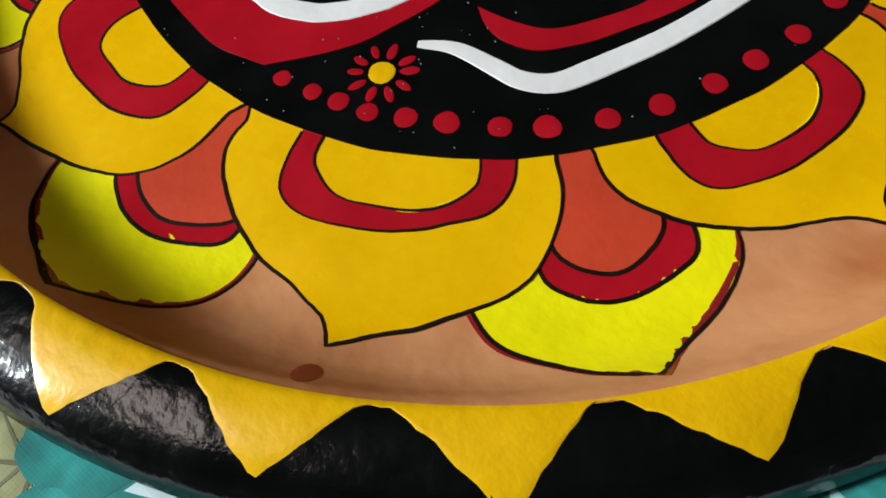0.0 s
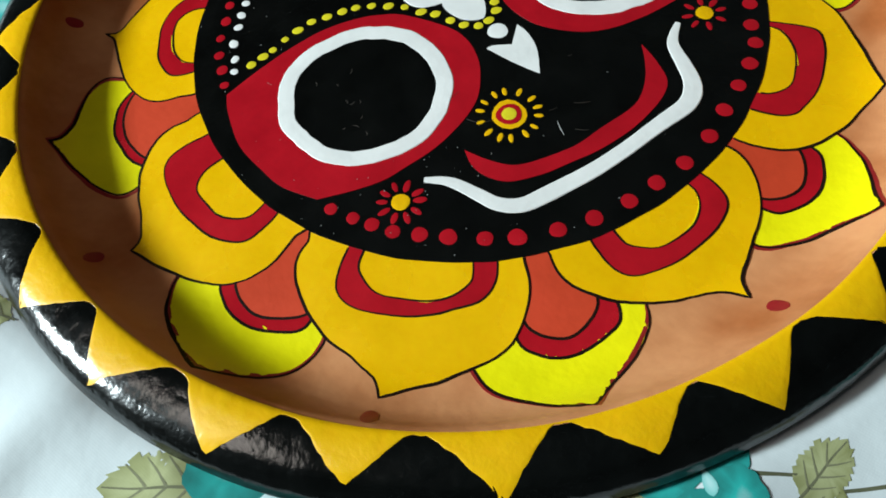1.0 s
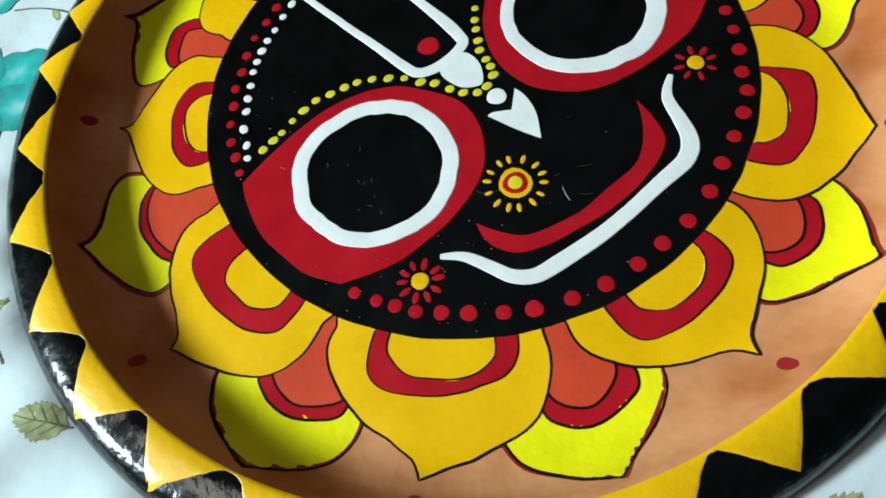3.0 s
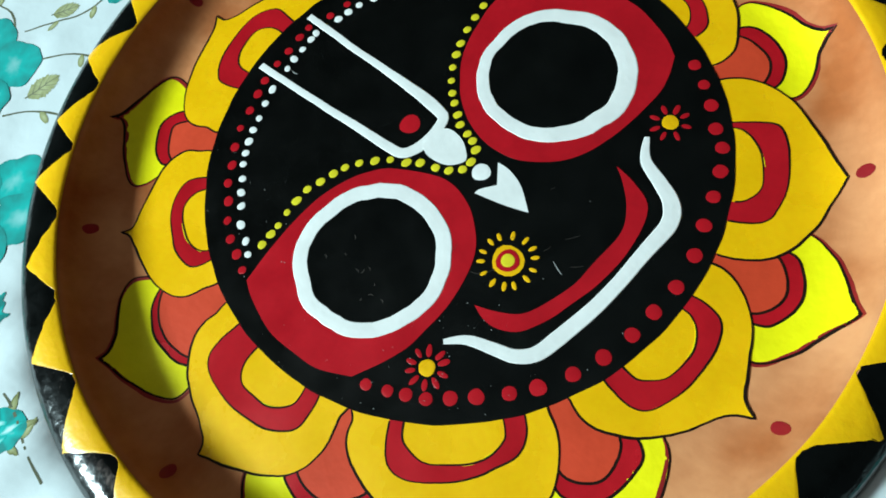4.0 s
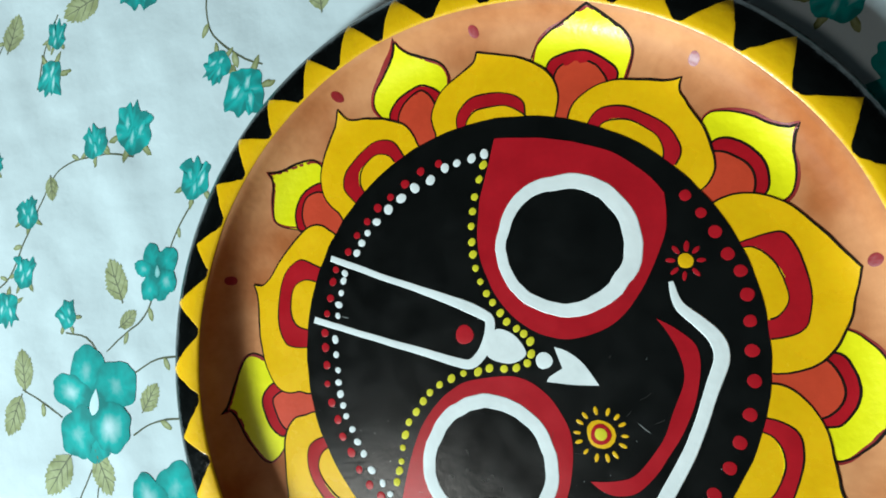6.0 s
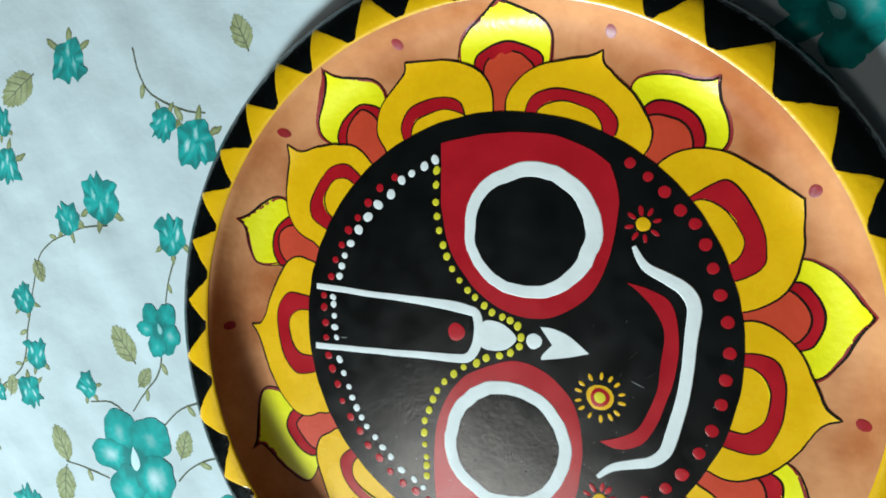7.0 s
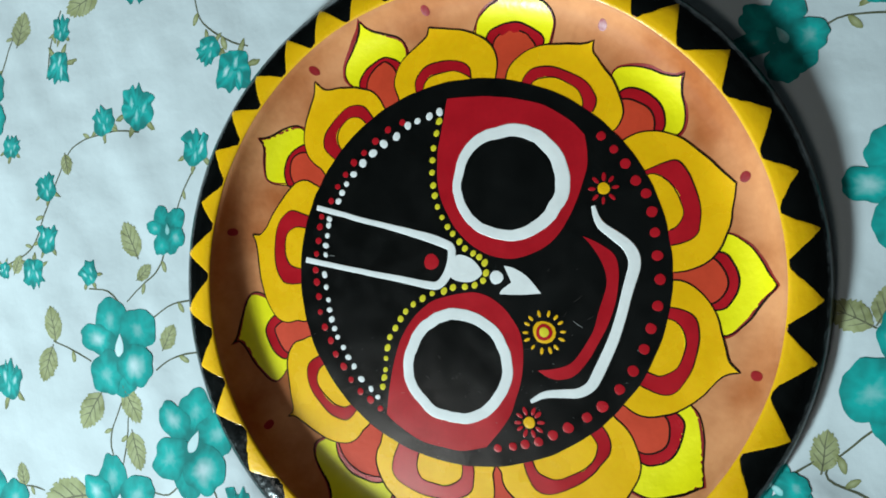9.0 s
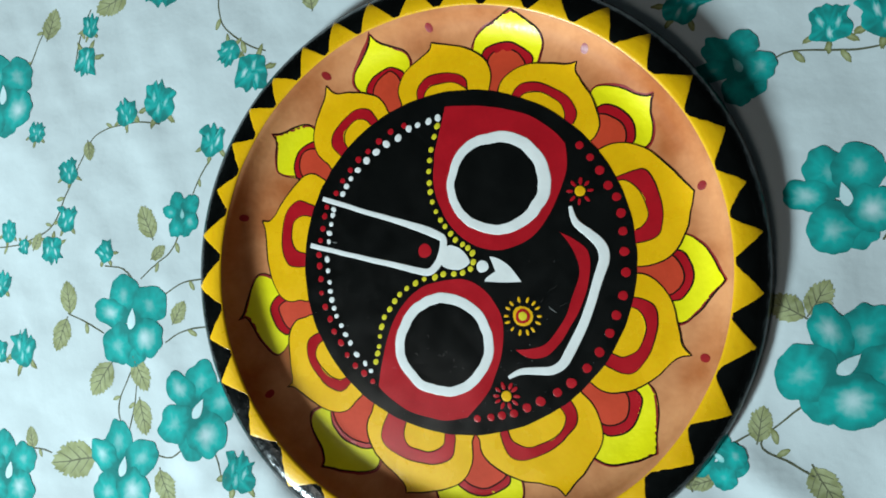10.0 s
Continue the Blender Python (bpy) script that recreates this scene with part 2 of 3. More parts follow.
def dot(name, x, y, r, lift, mat, parent, ground=height, dome=0.45, label="", stretch=1.0, turn=0.0):
    """A dab of thick paint, a little out of round."""
    lift, dome = lift * COAT, dome * 0.07
    n, verts, faces = 14, [], []
    wild = random.uniform(0, 50)
    for ring, (q, rise) in enumerate(((1.0, -0.05), (0.8, dome * 0.3), (0.5, dome * 0.8))):
        for i in range(n):
            a = 2 * math.pi * i / n
            k = r * q * (1 + 0.12 * noise.noise((math.cos(a) + wild, math.sin(a), wild)))
            u, v = k * stretch * math.cos(a), k * math.sin(a)
            px, py = x + u * math.cos(turn) - v * math.sin(turn), y + u * math.sin(turn) + v * math.cos(turn)
            verts.append((px * MM, py * MM, (ground(px, py) + lift + rise) * MM))
    verts.append((x * MM, y * MM, (ground(x, y) + lift + dome) * MM))
    for ring in range(2):
        for i in range(n):
            j = (i + 1) % n
            faces.append((ring * n + i, ring * n + j, ring * n + n + j, ring * n + n + i))
    faces += [(2 * n + i, 2 * n + (i + 1) % n, 3 * n) for i in range(n)]
    return part(name, verts, faces, mat, parent, label)


# ---- the room, closed around and above ----
def slab(name, low, high, mat):
    return tagged(box(name, low, high, mat), kind="structure")


FLOOR_Z = -0.50
slab("floor", (-2.2, -2.1, FLOOR_Z - 0.1), (2.2, 2.1, FLOOR_Z), CEMENT)
slab("ceiling", (-2.2, -2.1, 2.2), (2.2, 2.1, 2.3), PLASTER)
slab("wall_north", (-2.2, 2.1, FLOOR_Z), (2.2, 2.22, 2.2), PLASTER)
slab("wall_east", (2.2, -2.1, FLOOR_Z), (2.32, 2.1, 2.2), PLASTER)
slab("wall_west", (-2.32, -2.1, FLOOR_Z), (-2.2, 2.1, 2.2), PLASTER)
slab("wall_south", (-2.2, -2.22, FLOOR_Z), (2.2, -2.1, 2.2), PLASTER)


# ---- the bed and its printed sheet ----
def sheet_height(x, y):
    """The lie of the sheet in mm: soft dips and folds, flat under the plate."""
    r = math.hypot(x, y)
    free = min(1.0, max(0.0, (r - 136) / 40))
    hug = min(1.0, max(0.0, (r - 132) / 13))
    far = min(1.0, max(0.0, (r - 150) / 250))
    z = 2.2 * noise.noise((x * 0.012, y * 0.012, 3.0)) * free + 5.0 * noise.noise((x * 0.005, y * 0.005, 7.0)) * far
    z += 1.6 * free * max(0.0, noise.noise((x * 0.03 + y * 0.018, y * 0.006 - x * 0.004, 9.0)))
    z += 0.6 * free * noise.noise((x * 0.05, y * 0.05, 1.0)) + 0.22 * free * noise.noise((x * 0.1, y * 0.1, 2.0))
    # creases that run out from under the rim
    for a, width, tall in ((-92, 4.0, 4.2), (-106, 5.0, 5.0), (-33, 4.0, 3.0), (-46, 5.0, 2.6), (104, 4.0, 2.2), (-118, 3.5, 4.6), (-127, 4.0, 4.4), (-137, 4.0, 4.8), (-146, 4.5, 2.6), (-78, 3.5, 2.2), (-62, 4.0, 2.4)):
        u = (math.degrees(math.atan2(y, x)) - a + 180) % 360 - 180
        side = u * math.pi / 180 * r
        z += tall * free * math.exp(-(side / (width + 0.03 * r)) ** 2) * math.exp(-max(0, r - 150) / 120)
    # the bedding rises against one side of the plate and sinks beside it
    az = math.degrees(math.atan2(y, x))
    near = free * math.exp(-max(0.0, r - 160) / 60)
    z += near * (2.0 * math.exp(-((az + 2) / 30) ** 2) - 2.5 * math.exp(-((az - 58) / 30) ** 2))
    # it is pushed up against the rim on the near side
    step = min(1.0, max(0.0, (r - 139) / 14))
    push = step * step * (3 - 2 * step) / (1 + (max(0.0, r - 153) / 45) ** 2)
    z += 4.6 * push * math.exp(-max(0.0, abs(az + 68) - 60) / 18)
    return z - 3.0 + 2.6 * hug


HALF_X, HALF_Y, CELLS = 900, 820, 260
STEPS = [0.55 * u + 0.45 * u**3 for u in (2 * k / CELLS - 1 for k in range(CELLS + 1))]
LIE = [[sheet_height(HALF_X * u, HALF_Y * v) for v in STEPS] for u in STEPS]


def cloth(x, y):
    """Height of the sheet's own mesh at a place, all in mm."""
    i = min(CELLS - 1, max(0, int(np.searchsorted(STEPS, x / HALF_X)) - 1))
    j = min(CELLS - 1, max(0, int(np.searchsorted(STEPS, y / HALF_Y)) - 1))
    u = (x / HALF_X - STEPS[i]) / (STEPS[i + 1] - STEPS[i])
    v = (y / HALF_Y - STEPS[j]) / (STEPS[j + 1] - STEPS[j])
    low, high = LIE[i][j], LIE[i + 1][j + 1]
    if u >= v:
        return low + u * (LIE[i + 1][j] - low) + v * (high - LIE[i + 1][j])
    return low + v * (LIE[i][j + 1] - low) + u * (high - LIE[i][j + 1])


def bed_sheet():
    n = CELLS
    verts = [(HALF_X * u * MM, HALF_Y * v * MM, LIE[i][j] * MM) for i, u in enumerate(STEPS) for j, v in enumerate(STEPS)]
    faces = []
    for i in range(n):
        for j in range(n):
            k = i * (n + 1) + j
            faces += [(k, k + n + 1, k + n + 2), (k, k + n + 2, k + 1)]
    # the edge hangs down over the mattress
    rim = [i * (n + 1) for i in range(n + 1)] + [n * (n + 1) + j for j in range(1, n + 1)]
    rim += [i * (n + 1) + n for i in range(n - 1, -1, -1)] + [j for j in range(n - 1, 0, -1)]
    base = len(verts)
    for k in rim:
        x, y, z = verts[k]
        verts.append((x * 1.01, y * 1.01, z - 0.16))
    for i in range(len(rim)):
        j = (i + 1) % len(rim)
        faces.append((rim[i], base + i, base + j, rim[j]))
    return tagged(mesh_object("bed_sheet", verts, faces, COTTON), "white cotton bed sheet printed with turquoise roses and olive leaves", "bed sheet")


def mattress():
    v, f = [], []
    for z, inset in ((-480, 20), (-470, 5), (-60, 5), (-30, 12), (-22, 40)):
        for sx, sy in ((-1, -1), (1, -1), (1, 1), (-1, 1)):
            v.append((sx * (895 - inset) * MM, sy * (815 - inset) * MM, z * MM))
    for k in range(4):
        for i in range(4):
            j = (i + 1) % 4
            f.append((k * 4 + i, k * 4 + j, k * 4 + 4 + j, k * 4 + 4 + i))
    f += [(3, 2, 1, 0), (16, 17, 18, 19)]
    ob = mesh_object("mattress", v, f, TICKING, False)
    ob.location.z = (FLOOR_Z + 0.48)
    return tagged(ob, "plain mattress under the printed bed sheet", "mattress")


sheet = bed_sheet()
mattress()

# ---- the sheet's print: roses, buds, leaves and stems ----


INK = 0.55  # how high the print lies


def blob(loop, centre, lift, pale, deep, verts, faces, tones, streak=0.0, fade=0.0):
    """A printed patch that runs from one tone at its heart to another at its edge, with brush streaks."""
    n, base = len(loop), len(verts)
    cx, cy = centre
    steps = (1.0, 0.92, 0.82, 0.7, 0.57, 0.43, 0.29, 0.15)
    for q in steps:
        for i, (x, y) in enumerate(loop):
            px, py = cx + (x - cx) * q, cy + (y - cy) * q
            verts.append((px * MM, py * MM, (cloth(px, py) + lift * INK) * MM))
            a = 2 * math.pi * i / n
            s = streak * q * noise.noise((math.cos(a) * 3.2 + cx, math.sin(a) * 3.2 + cy, q * 1.3))
            spread = max(0.0, (q - 0.12) / 0.88) ** fade if fade else min(1.0, max(0.0, q * 1.2 - 0.15))
            tones.append(pale + (deep - pale) * spread + s)
    verts.append((cx * MM, cy * MM, (cloth(cx, cy) + lift * INK) * MM))
    tones.append(pale)
    for k in range(len(steps) - 1):
        for i in range(n):
            j = (i + 1) % n
            faces.append((base + k * n + i, base + k * n + j, base + k * n + n + j, base + k * n + n + i))
    k = len(steps) - 1
    for i in range(n):
        faces.append((base + k * n + i, base + k * n + (i + 1) % n, base + (k + 1) * n))


def ellipse(x, y, a, b, turn, n=22, ragged=0.0, seed=0.0, point=0.0):
    out, c, s = [], math.cos(turn), math.sin(turn)
    for i in range(n):
        t = 2 * math.pi * i / n
        k = 1 + ragged * noise.noise((math.cos(t) * 2 + seed, math.sin(t) * 2, seed))
        u, v = a * k * math.cos(t), b * k * math.sin(t) * (1 - point * abs(math.cos(t)) ** 3)
        out.append((x + u * c - v * s, y + u * s + v * c))
    return out


def patch(name, loop, centre, lift, pale, deep, mat, parent, label="", streak=0.0):
    verts, faces, tones = [], [], []
    blob(loop, centre, lift, pale, deep, verts, faces, tones, streak)
    return part(name, verts, faces, mat, parent, label, tones=tones)


def rose(x, y, size, turn=0.0):
    """An open rose: six round petals about a narrow white heart, each pale in its own middle and deep at its edge."""
    w = random.Random(int(x * 7 + y * 13))
    # the way each petal points, how far out it sits, its half length and half width, how pale it is
    petals = ((272, 0.50, 0.46, 0.42, 0.30), (98, 0.58, 0.54, 0.38, 0.50), (148, 0.60, 0.46, 0.31, 0.75),
              (38, 0.62, 0.48, 0.43, 0.55), (226, 0.56, 0.50, 0.42, 0.60), (318, 0.50, 0.46, 0.45, 0.95))
    q = radians(80 + turn)
    loop = placed(x + size * 0.03, y + size * 0.06, size, q, [(-0.2, 0.02), (-0.1, 0.1), (0.06, 0.09), (0.27, 0.0), (0.08, -0.09), (-0.1, -0.1)])
    bright = 1.2 if size > 18 else 0.7
    head = patch("printed_rose", spline(loop, corners=(3,), step=1.0), (x + size * 0.03, y + size * 0.06), 0.58, bright, bright - 0.2, TEAL, sheet, "turquoise rose print with a white heart")
    for k, (angle, out, a, b, pale) in enumerate(petals):
        q = radians(angle + turn + w.uniform(-7, 7))
        cx, cy = x + size * out * math.cos(q), y + size * out * math.sin(q)
        loop = ellipse(cx, cy, size * a * w.uniform(0.95, 1.08), size * b * w.uniform(0.95, 1.1), q, 44, 0.20, x + k)
        off = w.uniform(-0.04, 0.10)
        centre = (cx + size * off * math.cos(q), cy + size * off * math.sin(q))
        verts, faces, tones = [], [], []
        blob(loop, centre, 0.24 + 0.045 * k, pale * (1.0 if size > 18 else 0.6) * w.uniform(0.85, 1.1), 0.08, verts, faces, tones, 0.16, fade=0.62)
        # the ink gathers towards the heart, where the petals meet
        for i, (vx, vy, vz) in enumerate(verts):
            near = math.hypot(vx / MM - x, vy / MM - y) / size
            tones[i] -= 0.34 * math.exp(-(near / 0.30) ** 2)
        part("petal", verts, faces, TEAL, head, tones=tones)
    return head


def placed(x, y, size, q, shape):
    """A motif's outline of (along, across) shares, turned to the angle q and set at a place."""
    return [(x + size * (u * math.cos(q) - v * math.sin(q)), y + size * (u * math.sin(q) + v * math.cos(q))) for u, v in shape]


def bud(x, y, size, turn=90.0):
    """A small half-open rosebud with a frayed crown; turn is the way it opens, in degrees."""
    w = random.Random(int(x * 5 + y * 11))
    q = radians(turn)
    half = [(-0.92, 0.0), (-0.86, 0.40), (-0.55, 0.78), (-0.1, 0.90), (0.3, 0.82), (0.72, 1.0), (0.84, 0.66), (1.06, 0.46), (0.86, 0.24), (1.12, 0.02)]
    shape = [(u * w.uniform(0.8, 1.15), v * w.uniform(0.8, 1.15)) for u, v in half]
    shape += [(u * w.uniform(0.78, 1.15), -v * w.uniform(0.8, 1.15)) for u, v in reversed(half[1:-1])]
    verts, faces, tones = [], [], []
    loop = wobble(spline(placed(x, y, size, q, shape[::-1]), step=1.0), 0.6, x, 0.4)
    blob(loop, (x, y), 0.24, 0.3, 0.05, verts, faces, tones, 0.5)
    for side, along in ((-0.38, 0.1), (0.34, 0.25), (0.02, -0.35)):
        cx, cy = placed(x, y, size, q, [(along, side)])[0]
        blob(ellipse(cx, cy, size * w.uniform(0.36, 0.5), size * 0.17, q + side * 0.8, 14, 0.45, side + x), (cx, cy), 0.31, w.uniform(0.6, 0.95), 0.15, verts, faces, tones, 0.3)
    ob = part("printed_bud", verts, faces, TEAL, sheet, "turquoise rosebud print", tones=tones)
    verts, faces, tones = [], [], []
    for spread in (-62, -8, 50):
        a = q + math.pi + radians(spread)
        long = w.uniform(0.32, 0.5)
        cx, cy = x + size * 1.0 * math.cos(a), y + size * 1.0 * math.sin(a)
        blob(ellipse(cx, cy, size * long, size * 0.15, a, 14, 0.4, x + spread, 0.5), (cx, cy), 0.2, 0.6, 0.15, verts, faces, tones, 0.4)
    part("calyx", verts, faces, OLIVE, ob, "olive calyx", tones=tones)
    return ob


def leaf(x, y, size, turn=90.0, round_=0.64):
    """A pointed leaf with an uneven saw edge and veins that branch from its base."""
    w = random.Random(int(x * 3 + y * 17))
    q, n = radians(turn), 11
    sides = []
    for side in (1, -1):
        row = []
        for i in range(n):
            s = (i + 0.2) / n
            wide = round_ * math.sin(math.pi * s ** 0.78) ** 0.75 * w.uniform(0.9, 1.08)
            row.append((2 * s - 1, side * wide * 0.95))
            row.append((2 * s - 1 + 0.08, side * (wide * 1.0 + w.uniform(0.02, 0.08))))
        sides.append(row)
    shape = [(-1, 0)] + sides[0] + [(1.04, 0.02)] + sides[1][::-1]
    shape.sort(key=lambda p: math.atan2(p[1], p[0]))
    verts, faces, tones = [], [], []
    blob(placed(x, y, size, q, shape), (x, y), 0.15, 0.75, 0.5, verts, faces, tones, 0.4)
    ob = part("printed_leaf", verts, faces, OLIVE, sheet, "serrated olive leaf print", tones=tones)
    veins = [[(-1.15, 0.02), (-0.4, 0.0), (0.3, 0.03), (0.95, 0.0)]]
    for start in (-0.7, -0.3, 0.1):
        for side in (1, -1):
            reach = round_ * (0.85 if start < 0 else 0.6) * w.uniform(0.8, 1.05)
            veins.append([(start, 0.0), (start + 0.2, side * reach * 0.45), (start + 0.5, side * reach)])
    for k, vein in enumerate(veins):
        line = placed(x, y, size, q, vein)
        wide = max(0.5, size * 0.055)
        print_line("vein", spline(line, False, 1.5), (wide, wide * 0.35) if k else (wide * 1.3, wide * 0.5), ob, 0.24, 0.75 if k else 0.55)
    return ob


def print_line(name, line, widths, parent, lift=0.28, tone=0.3):
    left, right = ribbon(line, widths)
    verts, faces = [], []
    for (ax, ay), (bx, by) in zip(left, right):
        verts.append((ax * MM, ay * MM, (cloth(ax, ay) + lift * INK) * MM))
        verts.append((bx * MM, by * MM, (cloth(bx, by) + lift * INK) * MM))
    for i in range(len(line) - 1):
        faces.append((2 * i, 2 * i + 1, 2 * i + 3, 2 * i + 2))
    return part(name, verts, faces, TWIG, parent, tones=[tone] * len(verts))


def stem(*points):
    line = wobble(spline(points, False, 3.0), 0.5, points[0][0])
    ob = print_line("printed_stem", line, (0.9, 0.7, 1.0, 0.7), sheet, 0.12)
    w = random.Random(int(points[0][0] * 3))
    for i in range(5, len(line) - 3, 6):
        (x, y), (bx, by) = line[i], line[i + 1]
        a = math.atan2(by - y, bx - x) + w.choice((-1, 1)) * w.uniform(0.6, 1.1)
        s = w.uniform(2.4, 4.0)
        cx, cy = x + s * math.cos(a), y + s * math.sin(a)
        patch("leaflet", ellipse(cx, cy, s, s * 0.42, a, 12, 0.25, x, 0.4), (cx, cy), 0.17, 0.8, 0.3, OLIVE, ob, "small olive leaflet")
    return ob


for x, y, size, turn in ((-199.4, -34, 27, 5), (-151.5, -84, 27, -15), (-204, -121, 26, 0), (178, 28, 23, 25), (177, -45, 27, -35), (-302, 107.4, 27, 10),
                         (-292.3, -130.3, 24, 0), (136, 89.5, 17, 40), (54, -140, 22, 150), (125.9, -86.6, 13, 60), (-164.9, 29.1, 13, 15)):
    rose(x, y, size, turn)
for x, y, size, turn in ((-205.9, 91.6, 8, 100), (-182.4, 96.6, 11.5, 80), (-144.6, 71.3, 9.5, 85), (-248.2, 58.2, 7.5, 100), (-249.5, 28.8, 8, 75), (-273.8, 83.4, 6.5, 85), (-236.9, 126.8, 9.5, 250),
                         (-234.2, 147.2, 7, 80), (-133.7, 122.6, 7.5, 230), (-118.9, 109.6, 11.5, 255), (-282.1, -53, 11, 85), (-301.8, -54.8, 7, 90), (-219.5, 7.8, 7, 130), 
                         (-297.1, 22, 7, 90), (-260.5, 10.6, 8.5, 270), (-283.6, 12.5, 5, 260), (-121, -114.5, 11, 80), (174.1, 105.2, 9.5, 95), (196.3, 107.4, 11, 90), (113, 122, 10, 60),
                         (-302.4, -11.4, 8, 80), (-181.8, 165.7, 11, 260), (-86.6, -139.4, 9, 230), (-315.8, -19.1, 9, 100), (251.2, 60.5, 11, 60), (-55.1, 205.3, 12, 80), (21.2, 197.6, 10, 120)):
    bud(x, y, size, turn)
for x, y, size, turn in ((-190.5, 26.1, 10.5, 115), (-264.2, 152.3, 10, 75), (-246.9, -19.2, 10, 100), (-251.6, -42.4, 10.5, 250), (-220.5, -68, 12, 235), (-191.8, -64.2, 10.5, 300), (-189.8, -88.9, 10.5, 285),
                         (-165.7, -27.1, 7.5, 60), (-233.7, 70.6, 6, 280), (-218.1, 160.5, 12, 200), (-274.2, -106.8, 7, 100), (-241.6, -118.1, 17, 190), (-171.9, -127.9, 10.5, 290), (167.5, -14.5, 8.5, 60), (153.6, -18.5, 9, 150),
                         (143.5, -70, 8, 80), (169.1, -96.2, 10, 300), (118.8, -97.8, 6, 200), (-82.8, 149.7, 8, 100), (-272.4, 15.3, 6, 60), (29.5, -155, 12.5, 215), (112.7, -95.7, 6, 110),
                         (-181.7, 7.8, 6, 40), (-40.2, -150.8, 8, 200), (42.7, -157.5, 7, 300), (100.3, -119.3, 7, 250)):
    leaf(x, y, size, turn)
stem((-181.9, 84.3), (-203.3, 86), (-228.7, 80.1), (-239.6, 63.9), (-249.7, 44.9), (-260.8, 24.9), (-283.6, 14.4), (-309.6, 11.5))
stem((-142, 159.9), (-138.8, 139.4), (-123.2, 126.5), (-110.1, 121))
stem((-145.8, 61.8), (-155.8, 46.4), (-170.2, 11.7), (-181.9, 2), (-193.6, -7.7))
stem((-219.8, 0.1), (-206.6, -1.9), (-197.5, -9.6))
stem((145.1, 88.3), (159.1, 95.3), (181.3, 93.6), (197.5, 94.7))
stem((160.5, -61.4), (143.3, -78.6), (156.7, -86.9), (173.2, -96.3))
stem((-174.9, -16.4), (-162.3, -9.6), (-146, -7.7))
stem((-174, -44.7), (-162.3, -37.9), (-145.9, -35))
stem((-247.3, -28.9), (-229.7, -35.7), (-219.5, -40.6))
stem((-199.4, -63.2), (-207.8, -83.8), (-204.5, -97.7))
stem((-193.7, -64.2), (-196.4, -83.9), (-199.7, -97.7))
stem((-285.2, -118.6), (-271.7, -112.8), (-258.5, -114.9))
stem((-178.1, -109.9), (-166.5, -110), (-158.6, -104.1))
stem((-137.3, -106.3), (-131.8, -116.4), (-124.1, -122.5))
stem((-233.8, 158.3), (-241.8, 141.6), (-246.4, 121.1))
stem((-263.9, 159.7), (-280.9, 127.1), (-292.5, 114.9))
stem((-63.7, -145.6), (-77.4, -137.3), (-93, -129))
stem((192.5, 10.3), (205.5, 30.4), (230.8, 50.4), (253.3, 55.6))
stem((143.2, -72.5), (133, -78.5), (126.9, -84.6))

# ---- the painted terracotta plate ----
plate = tagged(new("decorative_plate"), "terracotta plate painted with a black face, petals and a zigzag rim", "plate")
plate.location.z = -0.0004


def lathe(name, section, mat, label="", turns=180):
    """A turned body from a closed section of (radius, height) in mm."""
    verts, faces, n = [], [], len(section)
    for i in range(turns):
        a = 2 * math.pi * i / turns
        wide = flange(math.degrees(a))
        for r, z in section:
            r = LIP + (r - LIP) * wide if r > LIP else r
            verts.append(((BODY_X + r * math.cos(a)) * MM, (BODY_Y + r * math.sin(a)) * MM, z * MM))
    for i in range(turns):
        j = (i + 1) % turns
        for k in range(n - 1):
            faces.append((i * n + k, j * n + k, j * n + k + 1, i * n + k + 1))
    return part(name, verts, faces, mat, plate, label)


TOP = [(float(r), float(z)) for r, z in zip(FINE_R, FINE_Z) if r > 0.5]
UNDER = [(147.3, 5.2), (145.2, 4.0), (141, 2.2), (134, -1.2), (126, -2.4), (60, -2.6), (0.3, -2.6)]
lathe("body", [(0.3, 0.0)] + TOP + UNDER, CLAY, "orange-brown terracotta body")
RIM_IN = 131.7
lathe("rim_coat", [(r, z + 0.05) for r, z in TOP if r > RIM_IN] + [(147.5, 5.1), (145.4, 3.9), (141, 2.1), (136, -0.4)], RIM_BLACK, "glossy black painted rim")

# yellow points on the rim: the angle of each tip, in degrees
TIPS = [6.2, 14.1, 26.0, 37.9, 48.5, 57.3, 67.5, 77.9, 87.8, 97.7, 107.0, 116.4, 125.3, 133.8, 142.3, 151.8, 161.1, 170.9, 183.2, 195.0, 205.4, 217.9, 231.2, 244.8, 258.1, 270.9, 284.7, 296.1, 308.7, 322.3, 333.7, 345.5, 356.5]
TIP_REACH = [144.5, 141.8, 142.5, 144.0, 145.1, 145.6, 146.1, 146.0, 145.9, 146.0, 146.3, 146.6, 145.2, 144.8, 145.5, 143.3, 141.3, 146.3, 146.4, 143.4, 144.6, 142.3, 145.0, 145.2, 146.0, 146.0, 145.3, 143.4, 145.8, 142.8, 144.4, 144.3, 143.7]
